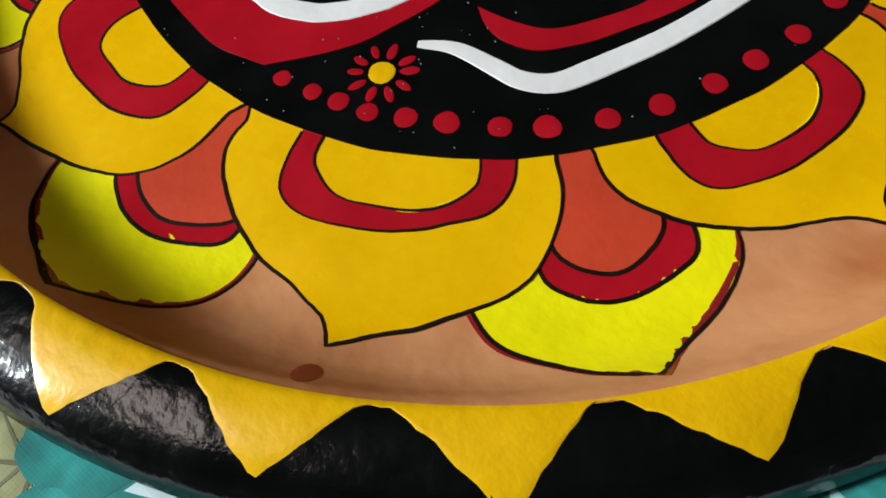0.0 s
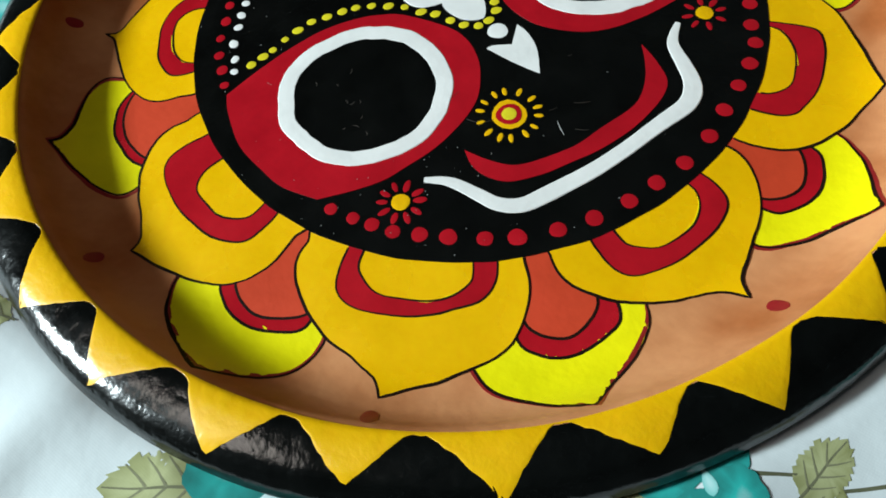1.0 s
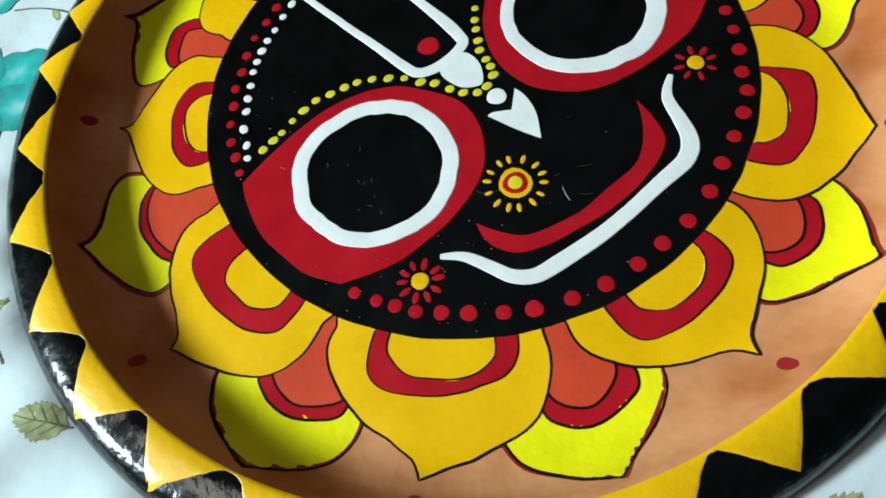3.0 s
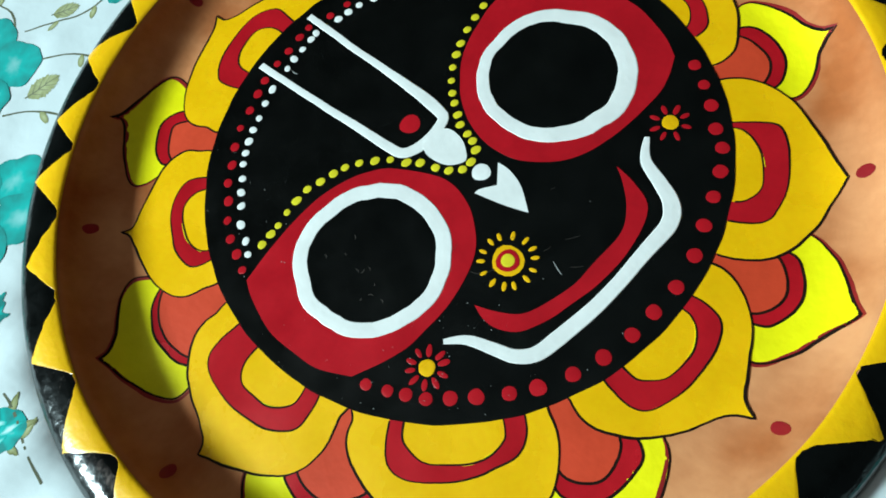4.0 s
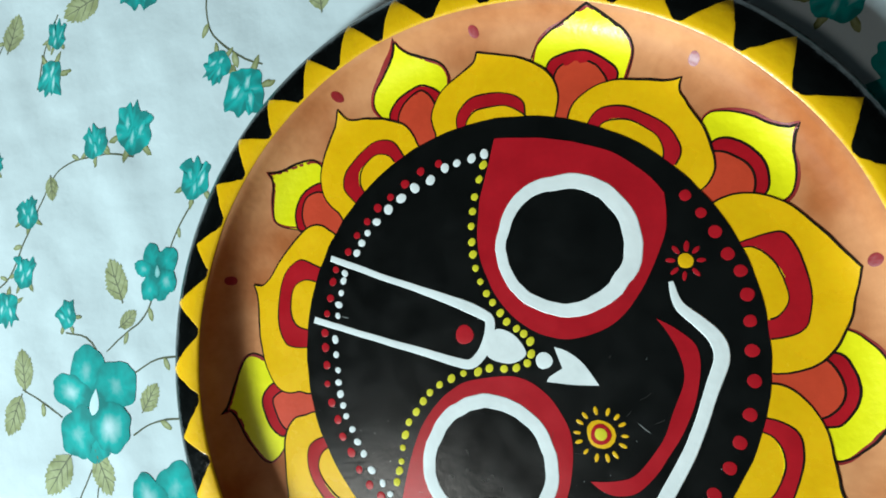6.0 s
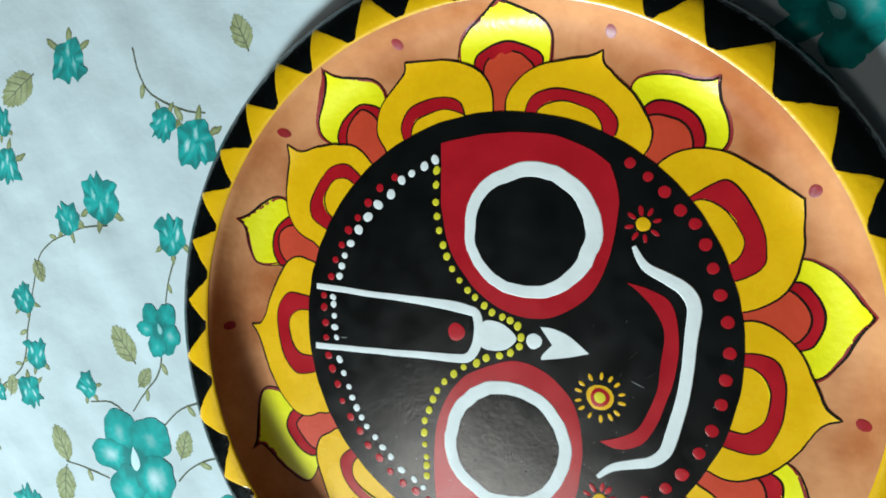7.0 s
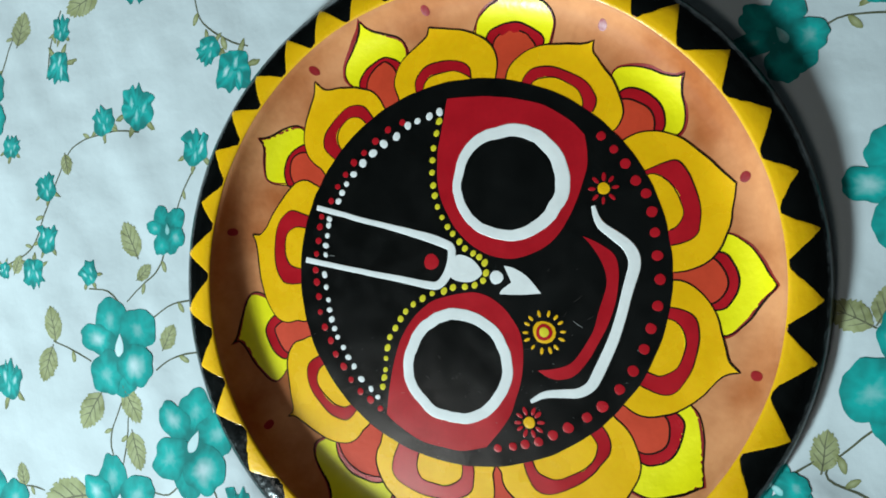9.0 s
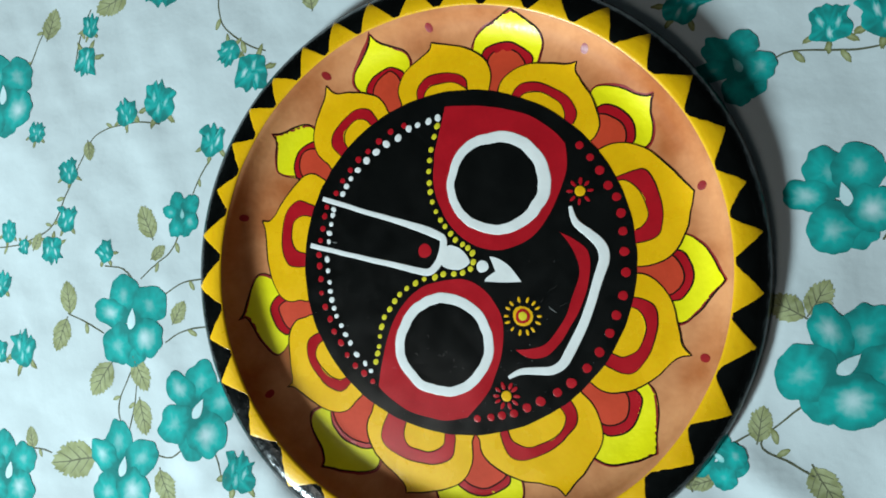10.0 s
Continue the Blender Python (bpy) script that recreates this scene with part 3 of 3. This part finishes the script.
for k, tip in enumerate(TIPS):
    before = (tip + TIPS[k - 1] - (360 if k == 0 else 0)) / 2
    after = (tip + TIPS[(k + 1) % len(TIPS)] + (360 if k == len(TIPS) - 1 else 0)) / 2
    across, deep = 24, 15
    verts, faces = [], []
    reach = TIP_REACH[k]
    lean = random.uniform(-0.22, 0.22)
    for i in range(across + 1):
        u = 2 * i / across - 1
        a = before + (after - before) * i / across
        v = min(1.0, abs(u - lean * (1 - abs(u))))
        edge = 131.7 + 0.3 * noise.noise((a * 0.4, 1.0, 2.0)) + (reach - 131.7) * max(0.0, 1 - v / 0.88) ** (1.1 + 0.12 * math.sin(k * 2.3))
        edge += 0.6 * noise.noise((a * 0.9, 7.0, k)) + 0.3 * noise.noise((a * 2.6, 3.0, k))
        inner = 131.0 + 0.3 * noise.noise((math.cos(radians(a)) * 5, math.sin(radians(a)) * 5, 4.0))
        for j in range(deep + 1):
            r = inner + (edge - inner) * (j / deep) ** 1.6
            x, y = polar(r, a)
            x, y = x + BODY_X, y + BODY_Y
            lift = 0.19 if j < deep else 0.11
            verts.append((x * MM, y * MM, (height(x, y) + lift) * MM))
    for i in range(across):
        for j in range(deep):
            q = i * (deep + 1) + j
            faces.append((q, q + 1, q + deep + 2, q + deep + 1))
    part("rim_point", verts, faces, RIM_YELLOW, plate, "yellow painted point")

DISC = (3.8, 2.0, 87.6)


def tip_last(loop):
    """The part of an outline outside the disc, in one run."""
    clear = lambda p: math.hypot(p[0] - DISC[0], p[1] - DISC[1]) > DISC[2] - 1
    side = [clear(p) for p in loop]
    k = next(i for i in range(len(loop)) if side[i] and not side[i - 1])
    turned = loop[k:] + loop[:k]
    return [p for p in turned if clear(p)]


def leaning(tip, plus, minus, r, lean, side):
    """A rounded outline of (radius, share of the half width) that leans to one side of its axis."""
    out = [polar(q + lean * w * plus, tip + plus * w) for q, w in side]
    return out + [polar(q - lean * w * minus, tip - minus * w) for q, w in reversed(side) if w > 0]


def lemon_petal(tip, reach, plus, minus, full_plus, full_minus, band, heart):
    """Tip angle and reach, half widths, how full each shoulder is; band and heart: half widths, radius, lean."""
    halves = []
    for half, full in ((plus, full_plus), (-minus, full_minus)):
        row = [(79, 0.35), (98, 0.75), (107, 0.97), (112, 1.0)]
        for along, slim, plump in ((0.25, 0.86, 0.95), (0.5, 0.53, 0.83), (0.68, 0.24, 0.65), (0.84, 0.08, 0.36)):
            row.append((112 + along * (reach - 112), slim + (plump - slim) * full))
        halves.append([polar(r, tip + half * share) for r, share in row])
    loop = wobble(spline(halves[0] + [polar(reach, tip)] + halves[1][::-1], corners=(8,)), 0.3, tip)
    petal = coat("lemon_petal", loop, 0.16, LEMON, plate, label="lemon-yellow petal with a red-edged vermilion heart", grid=3.0)
    edge = tip_last(loop)
    stroke("outline", edge, (0.8, 0.45, 0.75, 1.05, 0.5, 0.9), 0.32, LINE, petal, height, dome=0.1, uneven=0.25)
    stroke("red_edge", wobble(edge, 1.7, tip + 20, 0.05), (1.2, 0.7, 1.6, 1.0, 1.7, 0.6), 0.26, MAROON, petal, height, dome=0.1, uneven=0.35)
    rounded = lambda r: [(79, 0.45), (96, 0.86), (r - 7, 1.0), (r - 2.2, 0.62), (r, 0.0)]
    outer = wobble(spline(leaning(tip, *band, rounded(band[2])), step=1.2), 0.3, tip + 3)
    coat("red_band", outer, 0.30, RED, petal)
    stroke("band_line", tip_last(outer), (0.6, 0.95, 0.5), 0.4, LINE, petal, height, dome=0.08, uneven=0.25)
    inner = wobble(spline(leaning(tip, *heart, rounded(heart[2])), step=1.2), 0.3, tip + 5)
    coat("heart", inner, 0.44, HEART, petal)
    stroke("heart_line", tip_last(inner), (0.6, 0.9, 0.7), 0.5, LINE, petal, height, dome=0.1, uneven=0.22)


def golden_petal(tip, reach, plus, minus, lean_plus, lean_minus, band, hole):
    """Tip angle and reach, half widths, how hollow each shoulder is; band and its hole: half widths, radius, lean."""
    far = lambda r: r if r < 100 else 100 + (r - 100) * (reach - 100) / 21.5
    side = [(79, 0.92), (90, 1.0), (98, 0.96), (far(105.2), 0.79), (far(110.4), 0.56), (far(114), 0.31), (far(117), 0.12)]
    line = [polar(r, tip + plus * w ** lean_plus) for r, w in side] + [polar(reach, tip)]
    line += [polar(r, tip - minus * w ** lean_minus) for r, w in reversed(side)]
    loop = wobble(spline(line, corners=(7,)), 0.3, tip)
    petal = coat("golden_petal", loop, 0.60, ORANGE, plate, label="golden-yellow petal with a red looped band", grid=4.0)
    stroke("outline", tip_last(loop), (0.75, 0.45, 0.9, 0.55, 0.9, 0.6), 0.72, LINE, petal, height, dome=0.1, uneven=0.3)
    rounded = lambda r, base: [(base, 0.97), (min(91, r - 9), 1.0), (r - 4.2, 0.88), (r - 0.8, 0.5), (r, 0.0)]
    out = wobble(spline(leaning(tip, *band, rounded(band[2], 79)), False, 1.2), 0.35, tip + 9)
    gap = wobble(spline(leaning(tip, *hole, rounded(hole[2], 78)), False, 1.2), 0.35, tip + 11)
    coat("red_band", out + gap[::-1], 0.76, RED, petal, grid=0)
    for edge in (out, gap):
        stroke("band_line", [p for p in edge if math.hypot(p[0] - DISC[0], p[1] - DISC[1]) > DISC[2] - 1], (0.45, 0.7, 0.35, 0.65), 0.86, LINE, petal, height, dome=0.08, uneven=0.25)
    # a sliver of bare yellow between the band and its line, left by the brush
    n = len(gap)
    stroke("paint_gap", gap[n // 5:n // 2], (0.15, 0.5, 0.15), 0.84, LEMON, petal, height, dome=0.05, uneven=0.3)


lemon_petal(-3.1, 130.0, 10.3, 10.9, 0.57, 0.34, (6.6, 5.7, 116.8, 0.02), (5.8, 4.8, 112.6, -0.00))
lemon_petal(38.4, 127.1, 11.5, 8.1, -0.06, -0.03, (7.5, 6.0, 113.2, 0.05), (6.6, 5.3, 108.4, 0.05))
lemon_petal(-40.5, 131.3, 10.5, 12.3, 0.25, 0.95, (7.4, 6.1, 116.8, -0.08), (5.3, 4.7, 112.3, -0.04))
lemon_petal(-81.3, 131.6, 10.4, 12.8, 1.03, 0.90, (7.5, 7.1, 115.9, 0.04), (7.1, 5.8, 112.3, 0.04))
lemon_petal(237.0, 126.4, 12.0, 12.0, 0.51, -0.08, (9.1, 8.1, 109.8, 0.06), (9.1, 8.3, 107.1, 0.02))
lemon_petal(194.0, 124.9, 12.3, 11.6, -0.43, 0.07, (7.9, 4.8, 108.2, 0.07), (8.6, 2.9, 102.9, 0.03))
lemon_petal(75.2, 128.9, 9.4, 9.2, 0.58, 1.27, (6.4, 7.7, 116.0, -0.06), (4.4, 6.3, 113.1, -0.00))
lemon_petal(109.2, 127.7, 10.1, 7.1, 0.06, -0.23, (8.2, 4.5, 110.8, 0.08), (6.7, 2.6, 108.7, 0.00))
lemon_petal(144.7, 124.0, 8.4, 8.0, 0.00, 0.15, (7.1, 6.3, 108.3, 0.00), (5.7, 4.4, 105.9, 0.00))
golden_petal(-62.4, 124.3, 19.4, 17.9, 0.52, 1.29, (14.8, 10.7, 103.0, -0.11), (11.0, 7.8, 98.4, 0.08))
golden_petal(-19.9, 122.4, 17.3, 19.2, 1.26, 1.16, (10.4, 11.9, 105.1, -0.06), (7.3, 7.9, 100.0, -0.10))
golden_petal(16.1, 122.3, 20.7, 16.6, 0.76, 0.59, (10.9, 10.0, 106.8, 0.18), (9.6, 6.0, 99.9, 0.03))
golden_petal(57.2, 117.7, 17.4, 17.0, 0.96, 1.51, (12.4, 9.1, 101.5, 0.03), (9.9, 6.8, 97.2, 0.10))
golden_petal(95.5, 116.3, 12.8, 17.9, 1.29, 0.48, (6.8, 10.4, 99.4, -0.12), (4.7, 11.7, 94.3, -0.07))
golden_petal(125.9, 119.9, 16.1, 12.1, 0.81, 1.88, (10.9, 7.5, 99.8, 0.05), (7.0, 4.7, 95.1, -0.00))
golden_petal(167.3, 113.6, 25.0, 19.8, 1.16, 3.24, (13.2, 9.7, 100.1, -0.08), (8.2, 5.4, 94.3, -0.03))
golden_petal(215.2, 114.8, 18.4, 16.5, 1.36, 2.41, (12.9, 9.3, 96.0, 0.01), (10.2, 6.0, 91.6, -0.01))
golden_petal(258.4, 119.0, 18.4, 17.7, 0.42, 1.35, (12.9, 12.4, 102.4, -0.03), (9.4, 5.1, 96.3, 0.06))
for a, r in ((16.6, 125.6), (56.8, 124), (95.2, 122.8), (124.2, 123), (167.6, 122.5), (214.4, 123.8), (257.6, 127), (297.7, 130.3), (340.8, 128)):
    x, y = polar(r, a)
    dot("clay_dot", x, y, 1.95, 0.35, DOT_RED, plate, label="small dark red dot", stretch=1.12, turn=radians(a + 40))

# ---- the black disc and its painted face, in mm from the plate's centre ----
cx, cy, disc_r = DISC
ring = [(cx + disc_r * math.cos(2 * math.pi * i / 220), cy + disc_r * math.sin(2 * math.pi * i / 220)) for i in range(220)]
disc = coat("black_disc", wobble(ring, 0.45, 2.0, 0.12), 1.0, BLACK, plate, label="glossy black painted disc", grid=8.0, thick=1.0)


def on_disc(x, y):
    return 0.4


def ring_stroke(name, x, y, rx, ry, widths, lift, mat, parent, turn=0.0):
    n = 72
    line = []
    for i in range(n):
        a = 2 * math.pi * i / n
        u, v = rx * math.cos(a), ry * math.sin(a)
        line.append((x + u * math.cos(turn) - v * math.sin(turn), y + u * math.sin(turn) + v * math.cos(turn)))
    return stroke(name, wobble(wobble(line, 1.0, x, 0.07), 0.55, y, 0.22), widths, lift, mat, parent, on_disc, True, dome=0.25, uneven=0.2)


EYE_A = [(-3.8, 81.8), (17.7, 80.4), (39.5, 74.5), (52, 65.9), (57.8, 59.4), (58.7, 46.9), (54.8, 35), (49.6, 23.9), (42, 14.2), (31.8, 8.8), (20.9, 7.5), (10, 10.9), (0.3, 18.9), (-5.9, 28.9), (-9.6, 41.1), (-9.6, 55.7), (-7.1, 67.5)]
EYE_B = [(-39.8, -63.4), (-37.6, -48.7), (-33.6, -33.7), (-27, -21.3), (-16.7, -11.8), (-5.3, -8.3), (6.9, -7.4), (16.6, -12.2), (23.6, -20.7), (26.8, -30.3), (26.4, -42.8), (23.4, -54), (18.3, -65), (8.5, -76.5), (-0.7, -78.6), (-11.3, -78), (-23.9, -74.5), (-34.1, -68.5)]
for outline, corners, centre, radii, widths in ((EYE_A, (0, 4), (23.3, 41.1), (23.8, 23.5), (6.8, 5.9, 4.2, 5.0, 6.8)), (EYE_B, (0, 13), (-4.1, -40.8), (23.4, 23.5), (5.1, 5.6, 5.3, 5.0, 5.1))):
    eye = coat("painted_eye", wobble(spline(outline, corners=corners), 0.3, centre[0]), 0.35, RED, disc, on_disc, "red drop-shaped eye with a white ring", 8.0)
    pupil = [(centre[0] + radii[0] * math.cos(2 * math.pi * i / 64), centre[1] + radii[1] * math.sin(2 * math.pi * i / 64)) for i in range(64)]
    coat("pupil", pupil, 0.5, BLACK, eye, on_disc, "glossy black pupil", 8.0, 0.3)
    ring_stroke("white_ring", *centre, *radii, widths, 0.66, WHITE, eye)

stroke("brow_mark", spline([(-73.4, 36.1), (-50, 29), (-30, 23.1), (-16.3, 18.9), (-7.1, 15.2), (-4.6, 13.2), (-4.5, 8.8), (-5.8, 4.1), (-8.3, -0.5), (-12, -3.5), (-18.3, -2.8), (-34, 0.6), (-52, 4.5), (-68, 8), (-80.4, 10.8)], False),
       (2.6, 2.7, 2.6, 2.6, 2.9, 3.6, 4.4, 3.9, 4.0, 3.6, 3.2, 2.9, 2.7, 2.6, 2.6, 2.8), 0.55, WHITE, disc, on_disc, label="white painted loop mark")
coat("white_drop", spline([(-5.9, 5.7), (-2.6, 9.6), (1, 9.8), (5.7, 7.4), (9.4, 2.6), (9, 0.2), (4.8, -2.3), (0, -2.3), (-4.3, -0.9), (-6.7, 2.2)]), 0.8, WHITE, disc, on_disc, "white painted drop", 3.0)
dot("red_dot", -14.6, 7.4, 3.7, 0.3, RED, disc, on_disc)
dot("white_dot", 16.3, -0.8, 3.1, 0.3, WHITE, disc, on_disc)
coat("nose_mark", spline([(19.9, 4.3), (24.4, 3.1), (30.3, -0.9), (36.2, -8.4), (30.4, -8.7), (25.1, -8.7), (17.5, -8.3), (18.3, -6.5), (23, -3.2)], corners=(0, 3, 6, 8)), 0.5, WHITE, disc, on_disc, "white arrow-shaped nose mark", 4.0)
coat("lip", wobble(spline([(55.3, 15.8), (61.4, 12.7), (67, 8.6), (69.2, 4.6), (69.6, -1.4), (68.5, -9.9), (65.7, -18.9), (61.8, -27.2), (55.6, -37.2), (49.3, -44), (43, -45.9), (37.5, -44.7), (33.3, -42), (42.2, -40.8), (48.2, -38.4), (53.1, -32.7), (58.1, -24.5), (61.4, -14.3), (64.2, -6.2), (64.3, -0.4), (62.2, 5.7), (58.9, 11.4)], corners=(0, 12)), 0.25, 4.0), 0.5, RED, disc, on_disc, "red crescent lip", 4.0)
stroke("smile_line", spline([(60.2, 28.4), (62.8, 20.5), (69.3, 15), (74.9, 9.3), (76.4, 2.9), (73.3, -7.3), (69.7, -19.5), (65.1, -31.4), (59.9, -42.2), (56, -48.4), (51, -51.3), (45.2, -51.8), (36.3, -52.4), (29.6, -55.8)], False),
       (1.6, 3.6, 4.5, 5.4, 5.0, 4.5, 4.4, 4.5, 4.7, 4.9, 4.5, 4.0, 3.3, 1.6), 0.55, WHITE, disc, on_disc, label="white painted smile line")


def sunburst(x, y, rays, inner, outer, mat, label, rings, parent=disc):
    flower = dot("painted_flower", x, y, inner * 0.8, 0.3, rings[0][1], parent, on_disc, 0.3, label)
    for r, m, lift in [(r, m, 0.45 + 0.2 * i) for i, (r, m) in enumerate(rings[1:])]:
        dot("ring", x, y, r, lift + 0.2, m, flower, on_disc, 0.25)
    for k in range(rays):
        a = 2 * math.pi * k / rays + random.uniform(-0.08, 0.08)
        mid, half = (inner + outer) / 2, (outer - inner) / 2 * random.uniform(0.85, 1.1)
        px, py = x + mid * math.cos(a), y + mid * math.sin(a)
        dot("ray", px, py, half * (0.36 if rays > 10 else 0.44), 0.3, mat, flower, on_disc, 0.3, stretch=2.1, turn=a)


sunburst(36.8, -25.3, 14, 6.4, 10.2, RIM_YELLOW, "yellow sun flower with a red ring", [(5, RIM_YELLOW), (3.7, RED), (2.2, DOT_YELLOW)])
sunburst(28.6, -64.8, 10, 3.2, 7.2, RED, "red flower with a yellow centre", [(3, RIM_YELLOW), (2.6, RIM_YELLOW)])
sunburst(65.0, 35.5, 8, 3.0, 7.0, RED, "red flower with a yellow centre", [(3, RIM_YELLOW), (2.6, RIM_YELLOW)])

# dots of thick paint: the cheek's row, the forehead's two rows and the yellow row along the eyes
CHEEK = ((64.8, 58), (69.9, 51.9), (74.4, 45.4), (78.3, 37.9), (82.2, 32.3), (84.2, 24.5), (85.1, 15.9), (85.6, 6.2), (86.3, -3.7), (84.9, -14.6), (81.8, -23.9), (78.7, -32.5), (73.8, -41.7), (68, -49.5), (60.5, -56.9), (53.8, -61.7), (45.5, -66.5), (38.8, -70), (32.3, -73.1), (26.3, -74.5), (20.7, -75.7), (13.7, -76.8))
FOREHEAD_WHITE = ((-7.7, 76), (-12.7, 74.6), (-18.7, 73), (-23.7, 71.4), (-29.6, 66.9), (-36.3, 64), (-42.1, 60), (-47.6, 55.8), (-52.7, 50.9), (-56.7, 46.5), (-59.2, 42.4), (-61.4, 38.4), (-66.7, 30.1), (-67.2, 27.1), (-68.1, 22.1), (-69.1, 17.3), (-69.4, 12.8), (-70.3, 3.2), (-69.7, -2.9), (-68.7, -9.1), (-68.3, -14), (-67.3, -18.6), (-65.9, -23.1), (-64.4, -27.2), (-61.5, -32.2), (-59, -36.9), (-56.1, -41.3), (-52.4, -47.3), (-47.5, -51.8), (-44.1, -55.6))
FOREHEAD_RED = ((-26.5, 73.2), (-33.9, 70.5), (-40.6, 65.8), (-46.9, 60.7), (-52.4, 56.5), (-57.1, 51.1), (-61.6, 45.5), (-65.4, 38.9), (-71, 31.6), (-72.2, 26.6), (-73.2, 19.9), (-74.6, 13.5), (-75.4, 5.6), (-74.9, -0.3), (-74.1, -7.4), (-73.6, -15), (-71.3, -22.4), (-68.3, -28.9), (-65.9, -35.5), (-61.8, -41.4), (-58.1, -47.7), (-53.3, -53.2), (-48.1, -57), (-43.2, -61))
LASHES = ((-8, 71.8), (-9.6, 66.4), (-11.3, 59.7), (-12, 54.2), (-12.5, 48.5), (-12.1, 42.5), (-11.6, 37.8), (-10.5, 32.6), (-8.5, 27.5), (-6, 23.1), (-3.6, 19.8), (-0.5, 16), (2, 12.8), (5.8, 10.4), (8.6, 8.6), (11.1, 6), (11.5, 1.4), (10, -2), (6, -4), (1.3, -4.6), (-4.4, -4.7), (-8.9, -6.3), (-14.7, -7.2), (-19.5, -9.4), (-24.3, -12.1), (-28.3, -15.3), (-31, -18.8), (-33.8, -23), (-36.8, -27.2), (-38.2, -32.3), (-39.2, -37.3), (-39.6, -42.6), (-40.5, -46.3), (-41.4, -50.7))
for x, y in CHEEK:
    a = math.degrees(math.atan2(y, x))
    dot("red_dot", x, y, np.interp(a, (-80, -50, -20, 20, 42), (1.9, 2.3, 2.4, 2.2, 1.9)) * random.uniform(0.92, 1.08), 0.3, RED, disc, on_disc)
for x, y in FOREHEAD_WHITE:
    dot("white_dot", x, y, random.uniform(1.15, 1.55) * (1.25 if y > 50 else 1), 0.75, WHITE, disc, on_disc, stretch=random.uniform(1.0, 1.25), turn=random.uniform(0, 3))
for x, y in FOREHEAD_RED:
    dot("red_dot", x, y, random.uniform(1.35, 1.8), 0.3, RED, disc, on_disc, stretch=random.uniform(0.95, 1.15), turn=random.uniform(0, 3))
for x, y in LASHES:
    dot("yellow_dot", x, y, random.uniform(1.2, 1.5), 0.5, DOT_YELLOW, disc, on_disc, stretch=random.uniform(1.0, 1.3), turn=1.0)

# specks of dust and fine scratches on the black paint
w = random.Random(4)
verts, faces = [], []
for k in range(90):
    x, y = polar(w.uniform(50, 90), w.gauss(-85, 38))
    if math.hypot(x - DISC[0], y - DISC[1]) > DISC[2] - 1:
        continue
    r, base = w.uniform(0.08, 0.22), len(verts)
    for i in range(5):
        a = 2 * math.pi * i / 5 + k
        verts.append(((x + r * math.cos(a)) * MM, (y + r * w.uniform(0.5, 1) * math.sin(a)) * MM, (on_disc(x, y) + 0.35 * COAT + 0.02) * MM))
    faces.append(tuple(base + i for i in range(5)))
SCUFF = material("scuff", (0.04, 0.032, 0.026), 0.6, 0.3, 300.0, 0.1, 900.0)
DUST = material("dust", (0.30, 0.30, 0.29), 0.8, 0.3, 300.0, 0.1, 900.0)
tagged(part("dust", verts, faces, DUST, disc, "pale specks of dust", smooth=False), kind="stuff")
for line in (((49.6, -20.4), (51.5, -22), (53.6, -23.4)), ((-67.5, 12.6), (-66, 12.2), (-64.4, 12.1))):
    stroke("scratch", spline(line, False, 0.6), (0.1, 0.35, 0.12), 0.58, DUST, disc, on_disc, label="fine grey scratch", dome=0.0, uneven=0.1)

for k in range(11):
    x, y = -5 + w.uniform(-15, 13), -44 + w.uniform(-12, 10)
    a, s = w.gauss(1.2, 0.9), w.uniform(0.8, 2.0)
    stroke("scratch", [(x, y), (x + s * 0.5 * math.cos(a), y + s * 0.5 * math.sin(a)), (x + s * math.cos(a + 0.4), y + s * math.sin(a + 0.4))], (0.12, 0.3, 0.1), 0.62, SCUFF, disc, on_disc, label="fine brown scratch", dome=0.0, uneven=0.1)
for k in range(14):
    x, y = polar(w.uniform(35, 80), w.gauss(-45, 28))
    a, s = w.gauss(0.7, 0.5), w.uniform(1.5, 5.0)
    line = [(x + s * u * math.cos(a + 0.15 * u), y + s * u * math.sin(a + 0.15 * u)) for u in (0, 0.3, 0.6, 1)]
    stroke("scratch", line, (0.06, 0.16, 0.06), 0.45, SCUFF, disc, on_disc, label="hair-fine scratch", dome=0.0, uneven=0.2)
